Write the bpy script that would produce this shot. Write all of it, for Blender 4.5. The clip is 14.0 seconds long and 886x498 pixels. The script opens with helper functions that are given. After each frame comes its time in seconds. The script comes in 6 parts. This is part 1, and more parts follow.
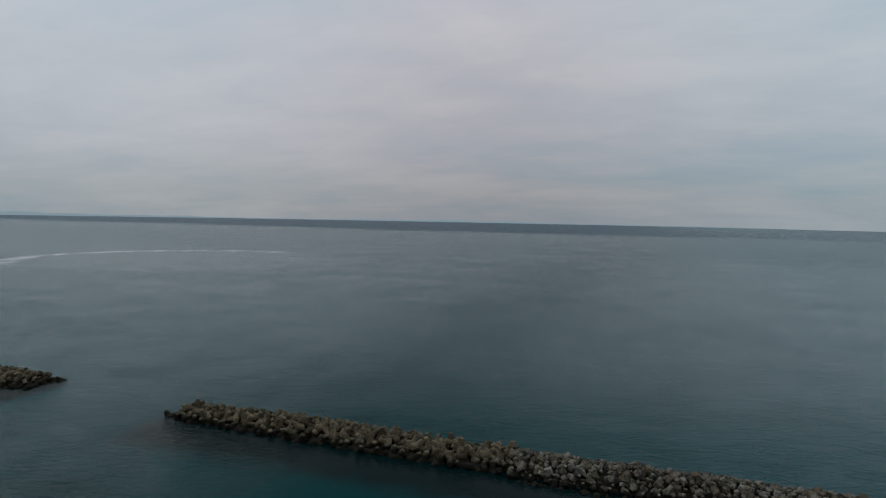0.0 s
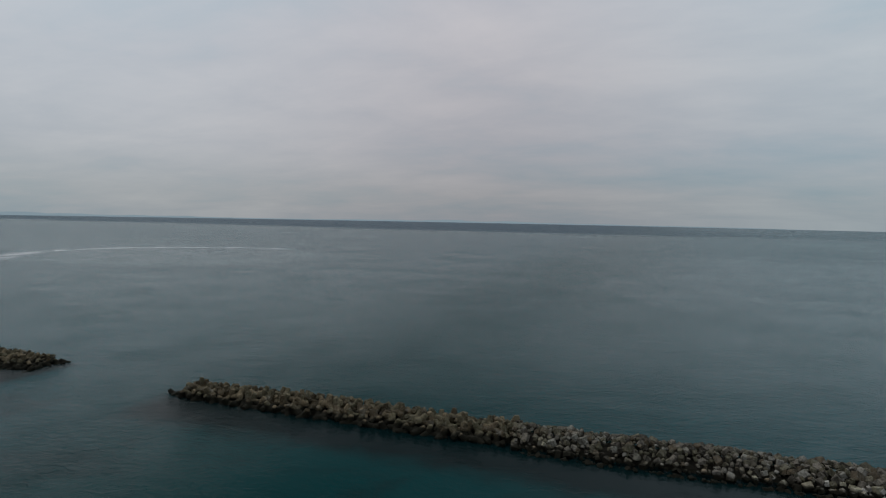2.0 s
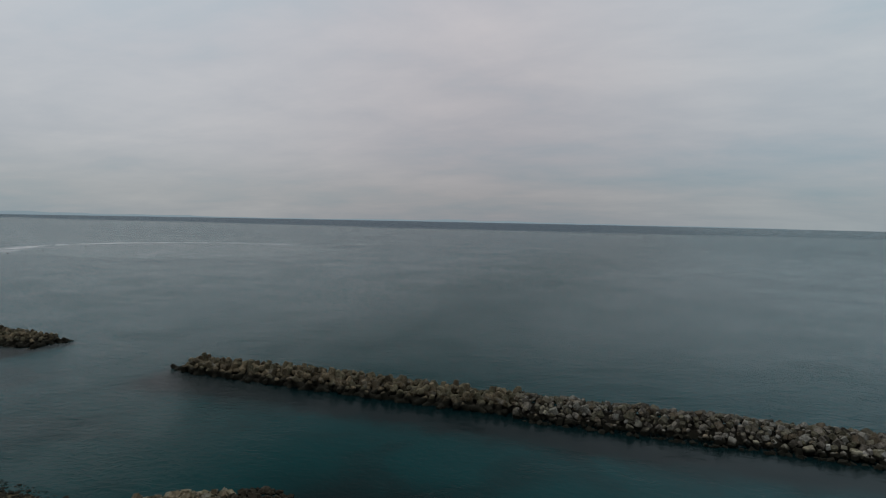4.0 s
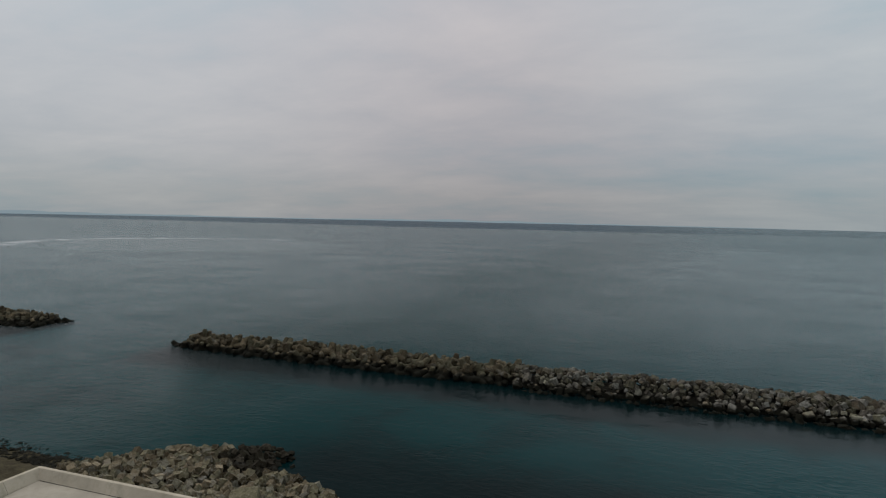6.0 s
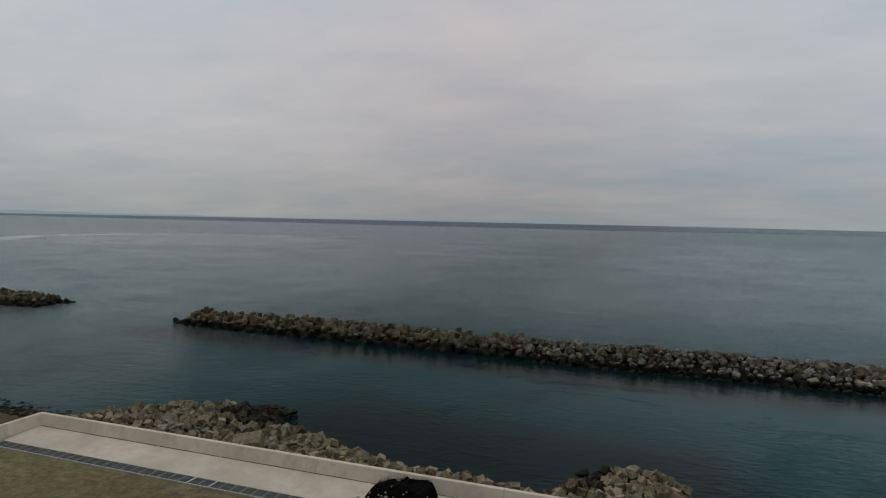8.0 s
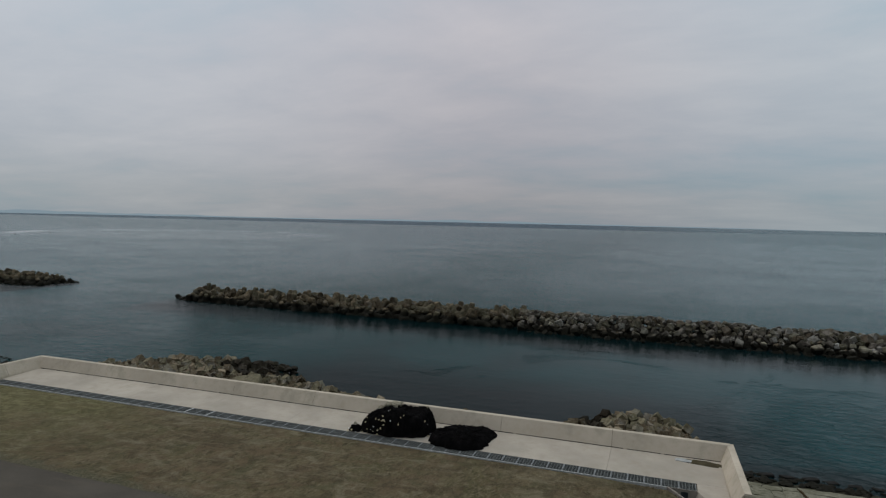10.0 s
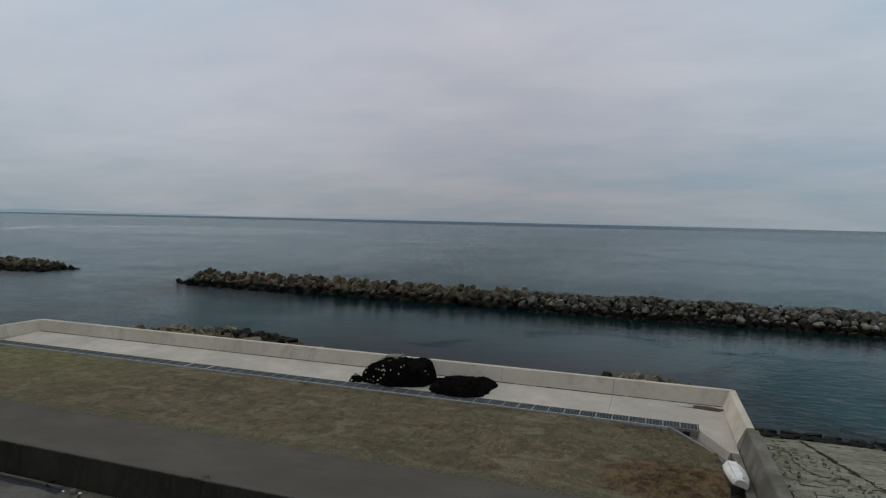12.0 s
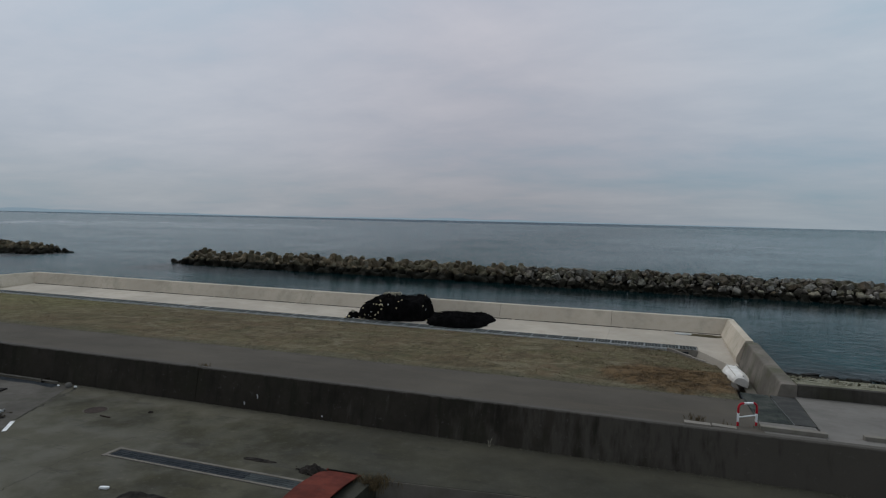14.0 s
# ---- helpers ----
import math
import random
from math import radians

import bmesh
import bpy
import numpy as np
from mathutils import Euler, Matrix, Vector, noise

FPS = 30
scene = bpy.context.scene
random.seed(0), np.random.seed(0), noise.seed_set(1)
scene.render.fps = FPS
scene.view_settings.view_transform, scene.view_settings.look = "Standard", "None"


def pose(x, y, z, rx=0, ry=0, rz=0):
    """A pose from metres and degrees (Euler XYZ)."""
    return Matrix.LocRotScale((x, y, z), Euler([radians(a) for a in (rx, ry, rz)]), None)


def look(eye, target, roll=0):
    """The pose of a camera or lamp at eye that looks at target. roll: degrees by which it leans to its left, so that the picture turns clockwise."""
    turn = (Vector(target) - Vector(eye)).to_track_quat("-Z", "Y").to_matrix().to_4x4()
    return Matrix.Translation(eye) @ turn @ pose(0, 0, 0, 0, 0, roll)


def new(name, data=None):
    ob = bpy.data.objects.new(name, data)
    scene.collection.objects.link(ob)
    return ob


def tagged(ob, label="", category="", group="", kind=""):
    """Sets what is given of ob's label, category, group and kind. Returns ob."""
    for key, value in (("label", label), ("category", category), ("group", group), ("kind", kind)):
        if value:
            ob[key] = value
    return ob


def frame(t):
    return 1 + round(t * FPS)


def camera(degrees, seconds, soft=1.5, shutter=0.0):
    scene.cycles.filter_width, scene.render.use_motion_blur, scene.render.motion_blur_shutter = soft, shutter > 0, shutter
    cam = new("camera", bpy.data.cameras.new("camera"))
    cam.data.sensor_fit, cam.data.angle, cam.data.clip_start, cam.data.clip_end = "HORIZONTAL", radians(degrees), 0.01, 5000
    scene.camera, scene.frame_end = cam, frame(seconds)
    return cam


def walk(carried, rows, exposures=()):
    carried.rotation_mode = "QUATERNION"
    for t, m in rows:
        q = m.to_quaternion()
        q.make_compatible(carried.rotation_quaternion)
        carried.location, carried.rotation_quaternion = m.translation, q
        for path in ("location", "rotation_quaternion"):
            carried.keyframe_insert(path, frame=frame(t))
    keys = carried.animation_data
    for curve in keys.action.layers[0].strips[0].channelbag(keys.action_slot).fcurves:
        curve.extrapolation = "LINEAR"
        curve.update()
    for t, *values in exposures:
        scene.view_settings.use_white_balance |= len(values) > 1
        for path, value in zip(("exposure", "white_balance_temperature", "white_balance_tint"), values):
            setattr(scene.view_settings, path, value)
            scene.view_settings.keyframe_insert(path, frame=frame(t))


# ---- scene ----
cam = camera(70.5, 14.0, soft=1.2)
PATH = [
    (0, (0.008, 1.628, 48.428), (-0.642, 3.517, 48.322), 1.1),
    (0.5, (-0.218, 1.454, 47.455), (-0.867, 3.343, 47.35), 1.1),
    (1, (-0.31, 1.057, 46.111), (-0.958, 2.946, 46.006), 1.1),
    (1.5, (-0.439, 0.767, 44.702), (-1.088, 2.656, 44.598), 1.1),
    (2, (-0.353, 0.505, 43.234), (-1.002, 2.394, 43.131), 1.1),
    (2.5, (-0.266, 0.189, 41.747), (-0.916, 2.078, 41.644), 1.1),
    (3, (-0.27, 0.045, 40.317), (-0.921, 1.934, 40.214), 1.1),
    (5.5, (-0.082, -0.476, 33.026), (-0.735, 1.412, 32.926), 1.2),
    (6, (0.003, -0.542, 31.699), (-0.65, 1.346, 31.599), 1.2),
    (6.5, (0.064, -0.506, 30.249), (-0.591, 1.381, 30.15), 1.2),
    (7, (0.115, -0.604, 28.848), (-0.54, 1.283, 28.749), 1.2),
    (7.5, (-0.223, -0.6, 27.402), (-0.878, 1.287, 27.303), 1.2),
    (8, (-0.267, -0.538, 26.029), (-0.922, 1.349, 25.931), 1.2),
    (10.3, (0.38, -0.362, 19.5), (-0.29, 1.519, 19.406), 1.3),
    (10.5, (0.404, -0.362, 19.043), (-0.267, 1.519, 18.949), 1.3),
    (11, (0.39, -0.337, 18.526), (-0.282, 1.544, 18.432), 1.3),
    (11.5, (0.394, -0.362, 17.942), (-0.278, 1.52, 17.848), 1.3),
    (12, (0.408, -0.339, 16.605), (-0.263, 1.542, 16.51), 1.3),
    (12.5, (0.361, -0.309, 15.225), (-0.31, 1.573, 15.13), 1.3),
    (13, (0.367, -0.345, 13.863), (-0.304, 1.537, 13.768), 1.3),
    (13.5, (0.363, -0.38, 12.507), (-0.307, 1.502, 12.411), 1.3),
    (14, (0.362, -0.405, 11.877), (-0.295, 1.481, 11.781), 1.3),
]
walk(cam, [(t, look(eye, target, roll)) for t, eye, target, roll in PATH],
     exposures=[(0, 0.0, 6150, 5.5), (3, 0.0, 6280, 6), (6.5, 0.0, 6450, 6.5), (8, 0.0, 6520, 7), (10.3, 0.0, 6150, 6.5), (14, 0.0, 5950, 6.5)])

# ---- light ----
SUN_AZIMUTH, SUN_ELEVATION = 50.0, 52.0      # degrees left of the sea-ward axis, and above the horizon


def sky_world():
    w = bpy.data.worlds.new("overcast_sky")
    scene.world = w
    w.use_nodes = True
    t = w.node_tree
    t.nodes.clear()
    n, link = t.nodes.new, t.links.new
    out, bg = n("ShaderNodeOutputWorld"), n("ShaderNodeBackground")
    link(bg.outputs[0], out.inputs[0])
    clear = n("ShaderNodeTexSky")
    clear.sky_type, clear.sun_disc = "NISHITA", False
    clear.sun_elevation, clear.sun_rotation = radians(SUN_ELEVATION), radians(-SUN_AZIMUTH)
    co, sep = n("ShaderNodeTexCoord"), n("ShaderNodeSeparateXYZ")
    link(co.outputs["Generated"], sep.inputs[0])

    def op(kind, a, b):
        m = n("ShaderNodeMath")
        m.operation = kind
        for k, v in enumerate((a, b)):
            if isinstance(v, (int, float)):
                m.inputs[k].default_value = v
            else:
                link(v, m.inputs[k])
        return m.outputs[0]
    # the direction laid out on a flat cloud base
    up = op("ADD", op("MAXIMUM", sep.outputs[2], 0.0), 0.16)
    flat = n("ShaderNodeCombineXYZ")
    link(op("DIVIDE", sep.outputs[0], up), flat.inputs[0])
    link(op("DIVIDE", sep.outputs[1], up), flat.inputs[1])

    def clouds(scale, detail, rough, warp, seed):
        mp = n("ShaderNodeMapping")
        mp.inputs["Location"].default_value = (seed, seed * 1.7, seed)
        mp.inputs["Rotation"].default_value = (0, 0, radians(18))
        mp.inputs["Scale"].default_value = (0.75, 1.0, 1)
        link(flat.outputs[0], mp.inputs[0])
        x = n("ShaderNodeTexNoise")
        x.inputs["Scale"].default_value, x.inputs["Detail"].default_value = scale, detail
        x.inputs["Roughness"].default_value, x.inputs["Distortion"].default_value = rough, warp
        link(mp.outputs[0], x.inputs["Vector"])
        return x.outputs[0]
    big, fine = clouds(0.6, 4, 0.5, 0.2, 3.1), clouds(2.0, 6, 0.6, 0.25, 7.7)
    # brightness: darker towards the horizon, brighter overhead, as a closed cloud cover is
    rise = n("ShaderNodeValToRGB")
    rise.color_ramp.elements[0].position, rise.color_ramp.elements[0].color = 0.0, (0.246, 0.264, 0.280, 1)
    rise.color_ramp.elements[1].position, rise.color_ramp.elements[1].color = 1.0, (0.47, 0.49, 0.51, 1)
    for p, c in ((0.035, (0.275, 0.283, 0.296)), (0.10, (0.326, 0.327, 0.341)), (0.22, (0.390, 0.390, 0.400)), (0.40, (0.455, 0.465, 0.480))):
        rise.color_ramp.elements.new(p).color = (*c, 1)
    link(sep.outputs[2], rise.inputs[0])
    tint = n("ShaderNodeValToRGB")
    tint.color_ramp.elements[0].position, tint.color_ramp.elements[0].color = 0.34, (0.80, 0.885, 0.94, 1)
    tint.color_ramp.elements[1].position, tint.color_ramp.elements[1].color = 0.66, (1.19, 1.12, 1.10, 1)
    tint.color_ramp.elements.new(0.5).color = (1.01, 0.985, 1.00, 1)
    link(op("ADD", op("MULTIPLY", big, 0.6), op("MULTIPLY", fine, 0.4)), tint.inputs[0])
    cover = n("ShaderNodeMix")
    cover.data_type, cover.blend_type = "RGBA", "MULTIPLY"
    cover.inputs[0].default_value = 1.0
    # the cover is thinner round the sun's place
    near = n("ShaderNodeVectorMath")
    near.operation = "DOT_PRODUCT"
    link(co.outputs["Generated"], near.inputs[0])
    a0, e0 = radians(SUN_AZIMUTH), radians(SUN_ELEVATION)
    near.inputs[1].default_value = (-math.sin(a0) * math.cos(e0), math.cos(a0) * math.cos(e0), math.sin(e0))
    glow = op("MULTIPLY", op("POWER", op("MAXIMUM", near.outputs["Value"], 0.0), 3.0), 0.15)
    lit = n("ShaderNodeMix")
    lit.data_type, lit.blend_type = "RGBA", "ADD"
    lit.inputs[0].default_value = 1.0
    grow = n("ShaderNodeCombineXYZ")
    for k, g in enumerate((1.0, 0.98, 0.96)):
        link(op("MULTIPLY", glow, g), grow.inputs[k])
    link(rise.outputs[0], lit.inputs[6])
    link(grow.outputs[0], lit.inputs[7])
    link(lit.outputs[2], cover.inputs[6])
    link(tint.outputs[0], cover.inputs[7])
    # a little of the clear sky's colour comes through the cover
    thin = n("ShaderNodeMix")
    thin.data_type, thin.blend_type = "RGBA", "ADD"
    thin.inputs[0].default_value = 0.006
    link(cover.outputs[2], thin.inputs[6])
    link(clear.outputs[0], thin.inputs[7])
    # lens colour cast put into the sky: cooler, brighter to the east, warmer seaward
    across = n("ShaderNodeValToRGB")
    across.color_ramp.interpolation = "EASE"
    across.color_ramp.elements[0].position, across.color_ramp.elements[0].color = 0.08, (1.01, 1.045, 1.06, 1)
    across.color_ramp.elements[1].position, across.color_ramp.elements[1].color = 0.66, (1.08, 1.155, 1.17, 1)
    across.color_ramp.elements.new(0.36).color = (0.975, 0.94, 0.945, 1)
    link(op("ADD", op("MULTIPLY", sep.outputs[0], 0.5), 0.5), across.inputs[0])
    toned = n("ShaderNodeMix")
    toned.data_type, toned.blend_type = "RGBA", "MULTIPLY"
    toned.inputs[0].default_value = 1.0
    link(thin.outputs[2], toned.inputs[6])
    link(across.outputs[0], toned.inputs[7])
    link(toned.outputs[2], bg.inputs[0])
    bg.inputs[1].default_value = 1.0


sky_world()
sun = new("sun", bpy.data.lights.new("sun", "SUN"))
sun.data.energy, sun.data.angle, sun.data.color = 0.85, radians(32), (1.0, 0.96, 0.9)
az, el = radians(SUN_AZIMUTH), radians(SUN_ELEVATION)
sun.matrix_world = look((-math.sin(az) * math.cos(el) * 300, math.cos(az) * math.cos(el) * 300, math.sin(el) * 300), (0, 0, 0))

# ---- materials ----
MATS = {}


class Nodes:
    """A small shader writer: values are sockets, numbers or colours."""

    def __init__(self, name, roughness=0.8, metallic=0.0, specular=0.08):
        self.mat = bpy.data.materials.new(name)
        self.mat.use_nodes = True
        self.t = self.mat.node_tree
        self.bsdf = self.t.nodes["Principled BSDF"]
        self.bsdf.inputs["Roughness"].default_value = roughness
        self.bsdf.inputs["Metallic"].default_value = metallic
        self.bsdf.inputs["Specular IOR Level"].default_value = specular
        self.where = self.t.nodes.new("ShaderNodeNewGeometry").outputs["Position"]
        MATS[name] = self.mat

    def feed(self, v, socket):
        if isinstance(v, (int, float)):
            socket.default_value = v
        elif isinstance(v, tuple):
            socket.default_value = (*v, 1) if len(v) == 3 and socket.type == "RGBA" else v
        else:
            self.t.links.new(v, socket)

    def random(self):
        return self.t.nodes.new("ShaderNodeObjectInfo").outputs["Random"]

    def island(self):
        return self.t.nodes.new("ShaderNodeNewGeometry").outputs["Random Per Island"]

    def axis(self, k, v=None):
        s = self.t.nodes.new("ShaderNodeSeparateXYZ")
        self.feed(self.where if v is None else v, s.inputs[0])
        return s.outputs[k]

    def scaled(self, v, s, turn=0.0):
        m = self.t.nodes.new("ShaderNodeMapping")
        m.inputs["Scale"].default_value = s
        m.inputs["Rotation"].default_value = (0, 0, radians(turn))
        self.feed(v, m.inputs[0])
        return m.outputs[0]

    def noise(self, scale, detail=4.0, rough=0.55, v=None, warp=0.0):
        x = self.t.nodes.new("ShaderNodeTexNoise")
        x.inputs["Scale"].default_value, x.inputs["Detail"].default_value = scale, detail
        x.inputs["Roughness"].default_value, x.inputs["Distortion"].default_value = rough, warp
        self.feed(self.where if v is None else v, x.inputs["Vector"])
        return x.outputs[0]

    def cells(self, scale, v=None, feature="F1"):
        x = self.t.nodes.new("ShaderNodeTexVoronoi")
        x.feature = feature
        x.inputs["Scale"].default_value = scale
        self.feed(self.where if v is None else v, x.inputs["Vector"])
        return x.outputs[0]

    def op(self, kind, a, b=0.0, c=0.0):
        m = self.t.nodes.new("ShaderNodeMath")
        m.operation = kind
        for k, v in enumerate((a, b, c)):
            self.feed(v, m.inputs[k])
        return m.outputs[0]

    def step(self, v, a, b, lo=0.0, hi=1.0):
        m = self.t.nodes.new("ShaderNodeMapRange")
        m.interpolation_type = "SMOOTHSTEP"
        for k, x in enumerate((v, a, b, lo, hi)):
            self.feed(x, m.inputs[k])
        return m.outputs[0]

    def mix(self, f, a, b, blend="MIX"):
        m = self.t.nodes.new("ShaderNodeMix")
        m.data_type, m.blend_type = "RGBA", blend
        self.feed(f, m.inputs[0])
        self.feed(a, m.inputs[6])
        self.feed(b, m.inputs[7])
        return m.outputs[2]

    def bump(self, height, strength, distance):
        b = self.t.nodes.new("ShaderNodeBump")
        self.feed(strength, b.inputs["Strength"])
        self.feed(distance, b.inputs["Distance"])
        self.feed(height, b.inputs["Height"])
        if self.bsdf.inputs["Normal"].links:
            self.feed(self.bsdf.inputs["Normal"].links[0].from_socket, b.inputs["Normal"])
        self.t.links.new(b.outputs[0], self.bsdf.inputs["Normal"])

    def base(self, v):
        self.feed(v, self.bsdf.inputs["Base Color"])
        return self

    def rough(self, v):
        self.feed(v, self.bsdf.inputs["Roughness"])
        return self


def grey(v, warm=0.0):
    return (v * (1 + 0.75 * warm), v * (1 - 0.15 * warm), v * (1 - 1.4 * warm))


def armour_material(name, dark, light, weed_top, warm, grain, joined=False, stain=0.75, bleached=0.0):
    """Weathered sea concrete or stone: each piece has its own tone; a weed band with an uneven edge lies along the waterline."""
    m = Nodes(name, 0.9)
    own = m.island() if joined else m.random()
    tone = m.op("ADD", m.op("MULTIPLY", own, 0.66), m.op("MULTIPLY", m.noise(0.9, 6, 0.68), 0.62))
    c = m.mix(m.step(tone, 0.28, 0.98), grey(dark, warm), grey(light, warm * 0.7))
    # some pieces are olive with growth, some rust-brown, a few bleached
    hue = m.op("FRACT", m.op("MULTIPLY", own, 7.31))
    c = m.mix(m.step(hue, 0.30, 0.60, 0, 0.65), c, (light * 0.70, light * 0.645, light * 0.40))
    c = m.mix(m.step(hue, 0.88, 0.93, 0, 0.6), c, (light * 0.50, light * 0.34, light * 0.22))
    c = m.mix(m.step(m.op("FRACT", m.op("MULTIPLY", own, 23.7)), 0.84, 0.90, 0, bleached), c, (min(light * 1.75, 0.5), min(light * 1.7, 0.5), min(light * 1.5, 0.45)))
    c = m.mix(m.step(m.noise(1.7, 6, 0.75, None, 0.6), 0.46, 0.58, 0, stain), c, grey(dark * 0.7, warm))
    c = m.mix(m.step(m.noise(2.7, 4), 0.52, 0.72, 0, 0.55), c, (dark * 0.75, dark * 0.62, dark * 0.36))
    c = m.mix(m.step(m.noise(0.45, 3), 0.58, 0.75, 0, 0.5), c, (light * 1.25, light * 1.2, light * 1.08))
    c = m.mix(m.step(m.noise(4.2, 5, 0.72), 0.53, 0.63, 0, 0.38), c, (min(light * 1.6, 0.5), min(light * 1.52, 0.48), min(light * 1.3, 0.42)))
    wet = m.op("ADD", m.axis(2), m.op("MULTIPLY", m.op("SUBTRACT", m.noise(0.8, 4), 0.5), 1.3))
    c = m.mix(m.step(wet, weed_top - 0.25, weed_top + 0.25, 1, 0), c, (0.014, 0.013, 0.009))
    m.base(c)
    m.bump(m.noise(grain, 6, 0.65), 0.9, 0.12)
    m.bump(m.noise(grain * 6, 3, 0.6), 0.5, 0.012)
    return m.mat


def concrete_material(name, dark, light, warm, blotch=0.35, streak=0.0, moss=(0.05, 0.05, 0.03), moss_amount=0.0, worn=None):
    m = Nodes(name, 0.88)
    c = m.mix(m.step(m.noise(blotch, 5, 0.6), 0.3, 0.7), grey(dark, warm), grey(light, warm))
    c = m.mix(m.step(m.noise(blotch * 5, 5, 0.65), 0.42, 0.75, 0, 0.4), c, grey(dark * 0.8, warm * 1.4))
    if streak:
        run = m.noise(1.0, 4, 0.6, m.scaled(m.where, (2.6, 2.6, 0.16)))
        c = m.mix(m.step(run, 0.48, 0.72, 0, streak), c, grey(dark * 0.45, warm))
        run = m.noise(1.0, 3, 0.6, m.scaled(m.where, (5.5, 5.5, 0.3)))
        c = m.mix(m.step(run, 0.62, 0.78, 0, streak * 0.7), c, grey(min(light * 1.35, 0.8), warm))
    if moss_amount:
        c = m.mix(m.step(m.noise(0.6, 5, 0.65), 0.45, 0.7, 0, moss_amount), c, moss)
    if worn:
        far = m.op("ADD", m.axis(0), m.op("MULTIPLY", m.op("SUBTRACT", m.noise(1.0, 4, 0.6, m.scaled(m.where, (2.6, 2.6, 0.30))), 0.5), 34.0))
        c = m.mix(m.step(far, worn[0], worn[1], 0, 0.65), c, grey(light * 2.2, warm * 0.8))
        c = m.mix(m.step(m.noise(5.0, 5, 0.75), 0.60, 0.68, 0, 0.3), c, grey(light * 3.2, warm * 0.5))
        rim = m.op("ADD", m.axis(2), m.op("MULTIPLY", m.op("SUBTRACT", m.noise(2.2, 5, 0.7), 0.5), 0.22))
        c = m.mix(m.step(rim, 5.50, 5.56, 0, 0.8), c, grey(light * 2.4, warm * 0.6))
    c = m.mix(m.op("MULTIPLY", m.random(), 0.22), c, grey(dark * 0.8, warm))
    m.base(c)
    m.rough(m.step(m.noise(3.0, 3), 0.3, 0.8, 0.78, 0.95))
    m.bump(m.noise(9, 5, 0.6), 0.35, 0.01)
    m.bump(m.noise(70, 2), 0.35, 0.002)
    return m.mat


def asphalt_material(name, v, warm):
    m = Nodes(name, 0.9)
    c = m.mix(m.step(m.noise(0.25, 5, 0.6), 0.3, 0.7), grey(v * 0.82, warm), grey(v * 1.16, warm))
    c = m.mix(m.step(m.noise(0.9, 4, 0.6, m.scaled(m.where, (0.25, 2.2, 1))), 0.5, 0.75, 0, 0.35), c, grey(v * 1.35, warm * 1.5))
    c = m.mix(m.step(m.noise(45, 2), 0.45, 0.7, 0, 0.4), c, grey(v * 1.5, warm))
    m.base(c)
    m.bump(m.noise(60, 3), 0.5, 0.004)
    return m.mat


def road_material(name):
    """Old yard concrete: slabs of uneven tone, damp stains, tyre-dark patches."""
    m = Nodes(name, 0.82)
    c = m.mix(m.step(m.noise(0.3, 6, 0.62), 0.3, 0.7), (0.030, 0.028, 0.018), (0.066, 0.061, 0.039))
    c = m.mix(m.step(m.noise(0.8, 5, 0.6, None, 1.2), 0.5, 0.72, 0, 0.55), c, (0.031, 0.030, 0.022))
    c = m.mix(m.step(m.noise(2.6, 5, 0.65), 0.55, 0.75, 0, 0.45), c, (0.112, 0.103, 0.074))
    dust = m.op("ADD", m.axis(1), m.op("MULTIPLY", m.op("SUBTRACT", m.noise(0.9, 5, 0.65, None, 0.5), 0.5), 3.2))
    c = m.mix(m.op("MULTIPLY", m.step(dust, 18.2, 19.8), m.step(m.axis(0), -16.0, -9.0, 0.55, 0.25)), c, (0.130, 0.118, 0.088))
    # drier, paler towards the west; damp and dark by the bin
    west = m.op("ADD", m.axis(0), m.op("MULTIPLY", m.op("SUBTRACT", m.noise(0.35, 5, 0.6), 0.5), 9.0))
    near = m.op("ADD", m.axis(1), m.op("MULTIPLY", m.op("SUBTRACT", m.noise(0.5, 5, 0.6), 0.5), 3.0))
    c = m.mix(m.op("MULTIPLY", m.step(west, -11.0, -17.0, 0, 0.6), m.step(near, 17.2, 15.6, 0.2, 1.0)), c, (0.092, 0.087, 0.067))
    damp = m.op("ADD", m.axis(0), m.op("MULTIPLY", m.op("SUBTRACT", m.noise(0.5, 5, 0.65), 0.5), 12.0))
    c = m.mix(m.step(damp, -13.0, -7.0, 0, 0.45), c, (0.036, 0.035, 0.029))
    # scuffs and fine cracks
    c = m.mix(m.step(m.noise(1.1, 6, 0.75, m.scaled(m.where, (0.35, 1.5, 1), 14)), 0.56, 0.66, 0, 0.4), c, (0.024, 0.023, 0.020))
    c = m.mix(m.step(m.noise(11.0, 5, 0.75), 0.56, 0.70, 0, 0.35), c, (0.112, 0.104, 0.080))
    m.base(c)
    m.rough(m.step(m.noise(0.7, 4), 0.4, 0.65, 0.6, 0.92))
    m.bump(m.noise(12, 5), 0.35, 0.008)
    return m.mat


def soil_material(name, a, b, c3, scale):
    m = Nodes(name, 0.95)
    c = m.mix(m.step(m.noise(scale, 6, 0.65), 0.32, 0.68), a, b)
    c = m.mix(m.step(m.noise(scale * 6, 5, 0.7, m.scaled(m.where, (0.5, 1.4, 1))), 0.42, 0.7, 0, 0.7), c, c3)
    m.base(c)
    m.bump(m.noise(14, 5, 0.7), 0.8, 0.04)
    return m.mat


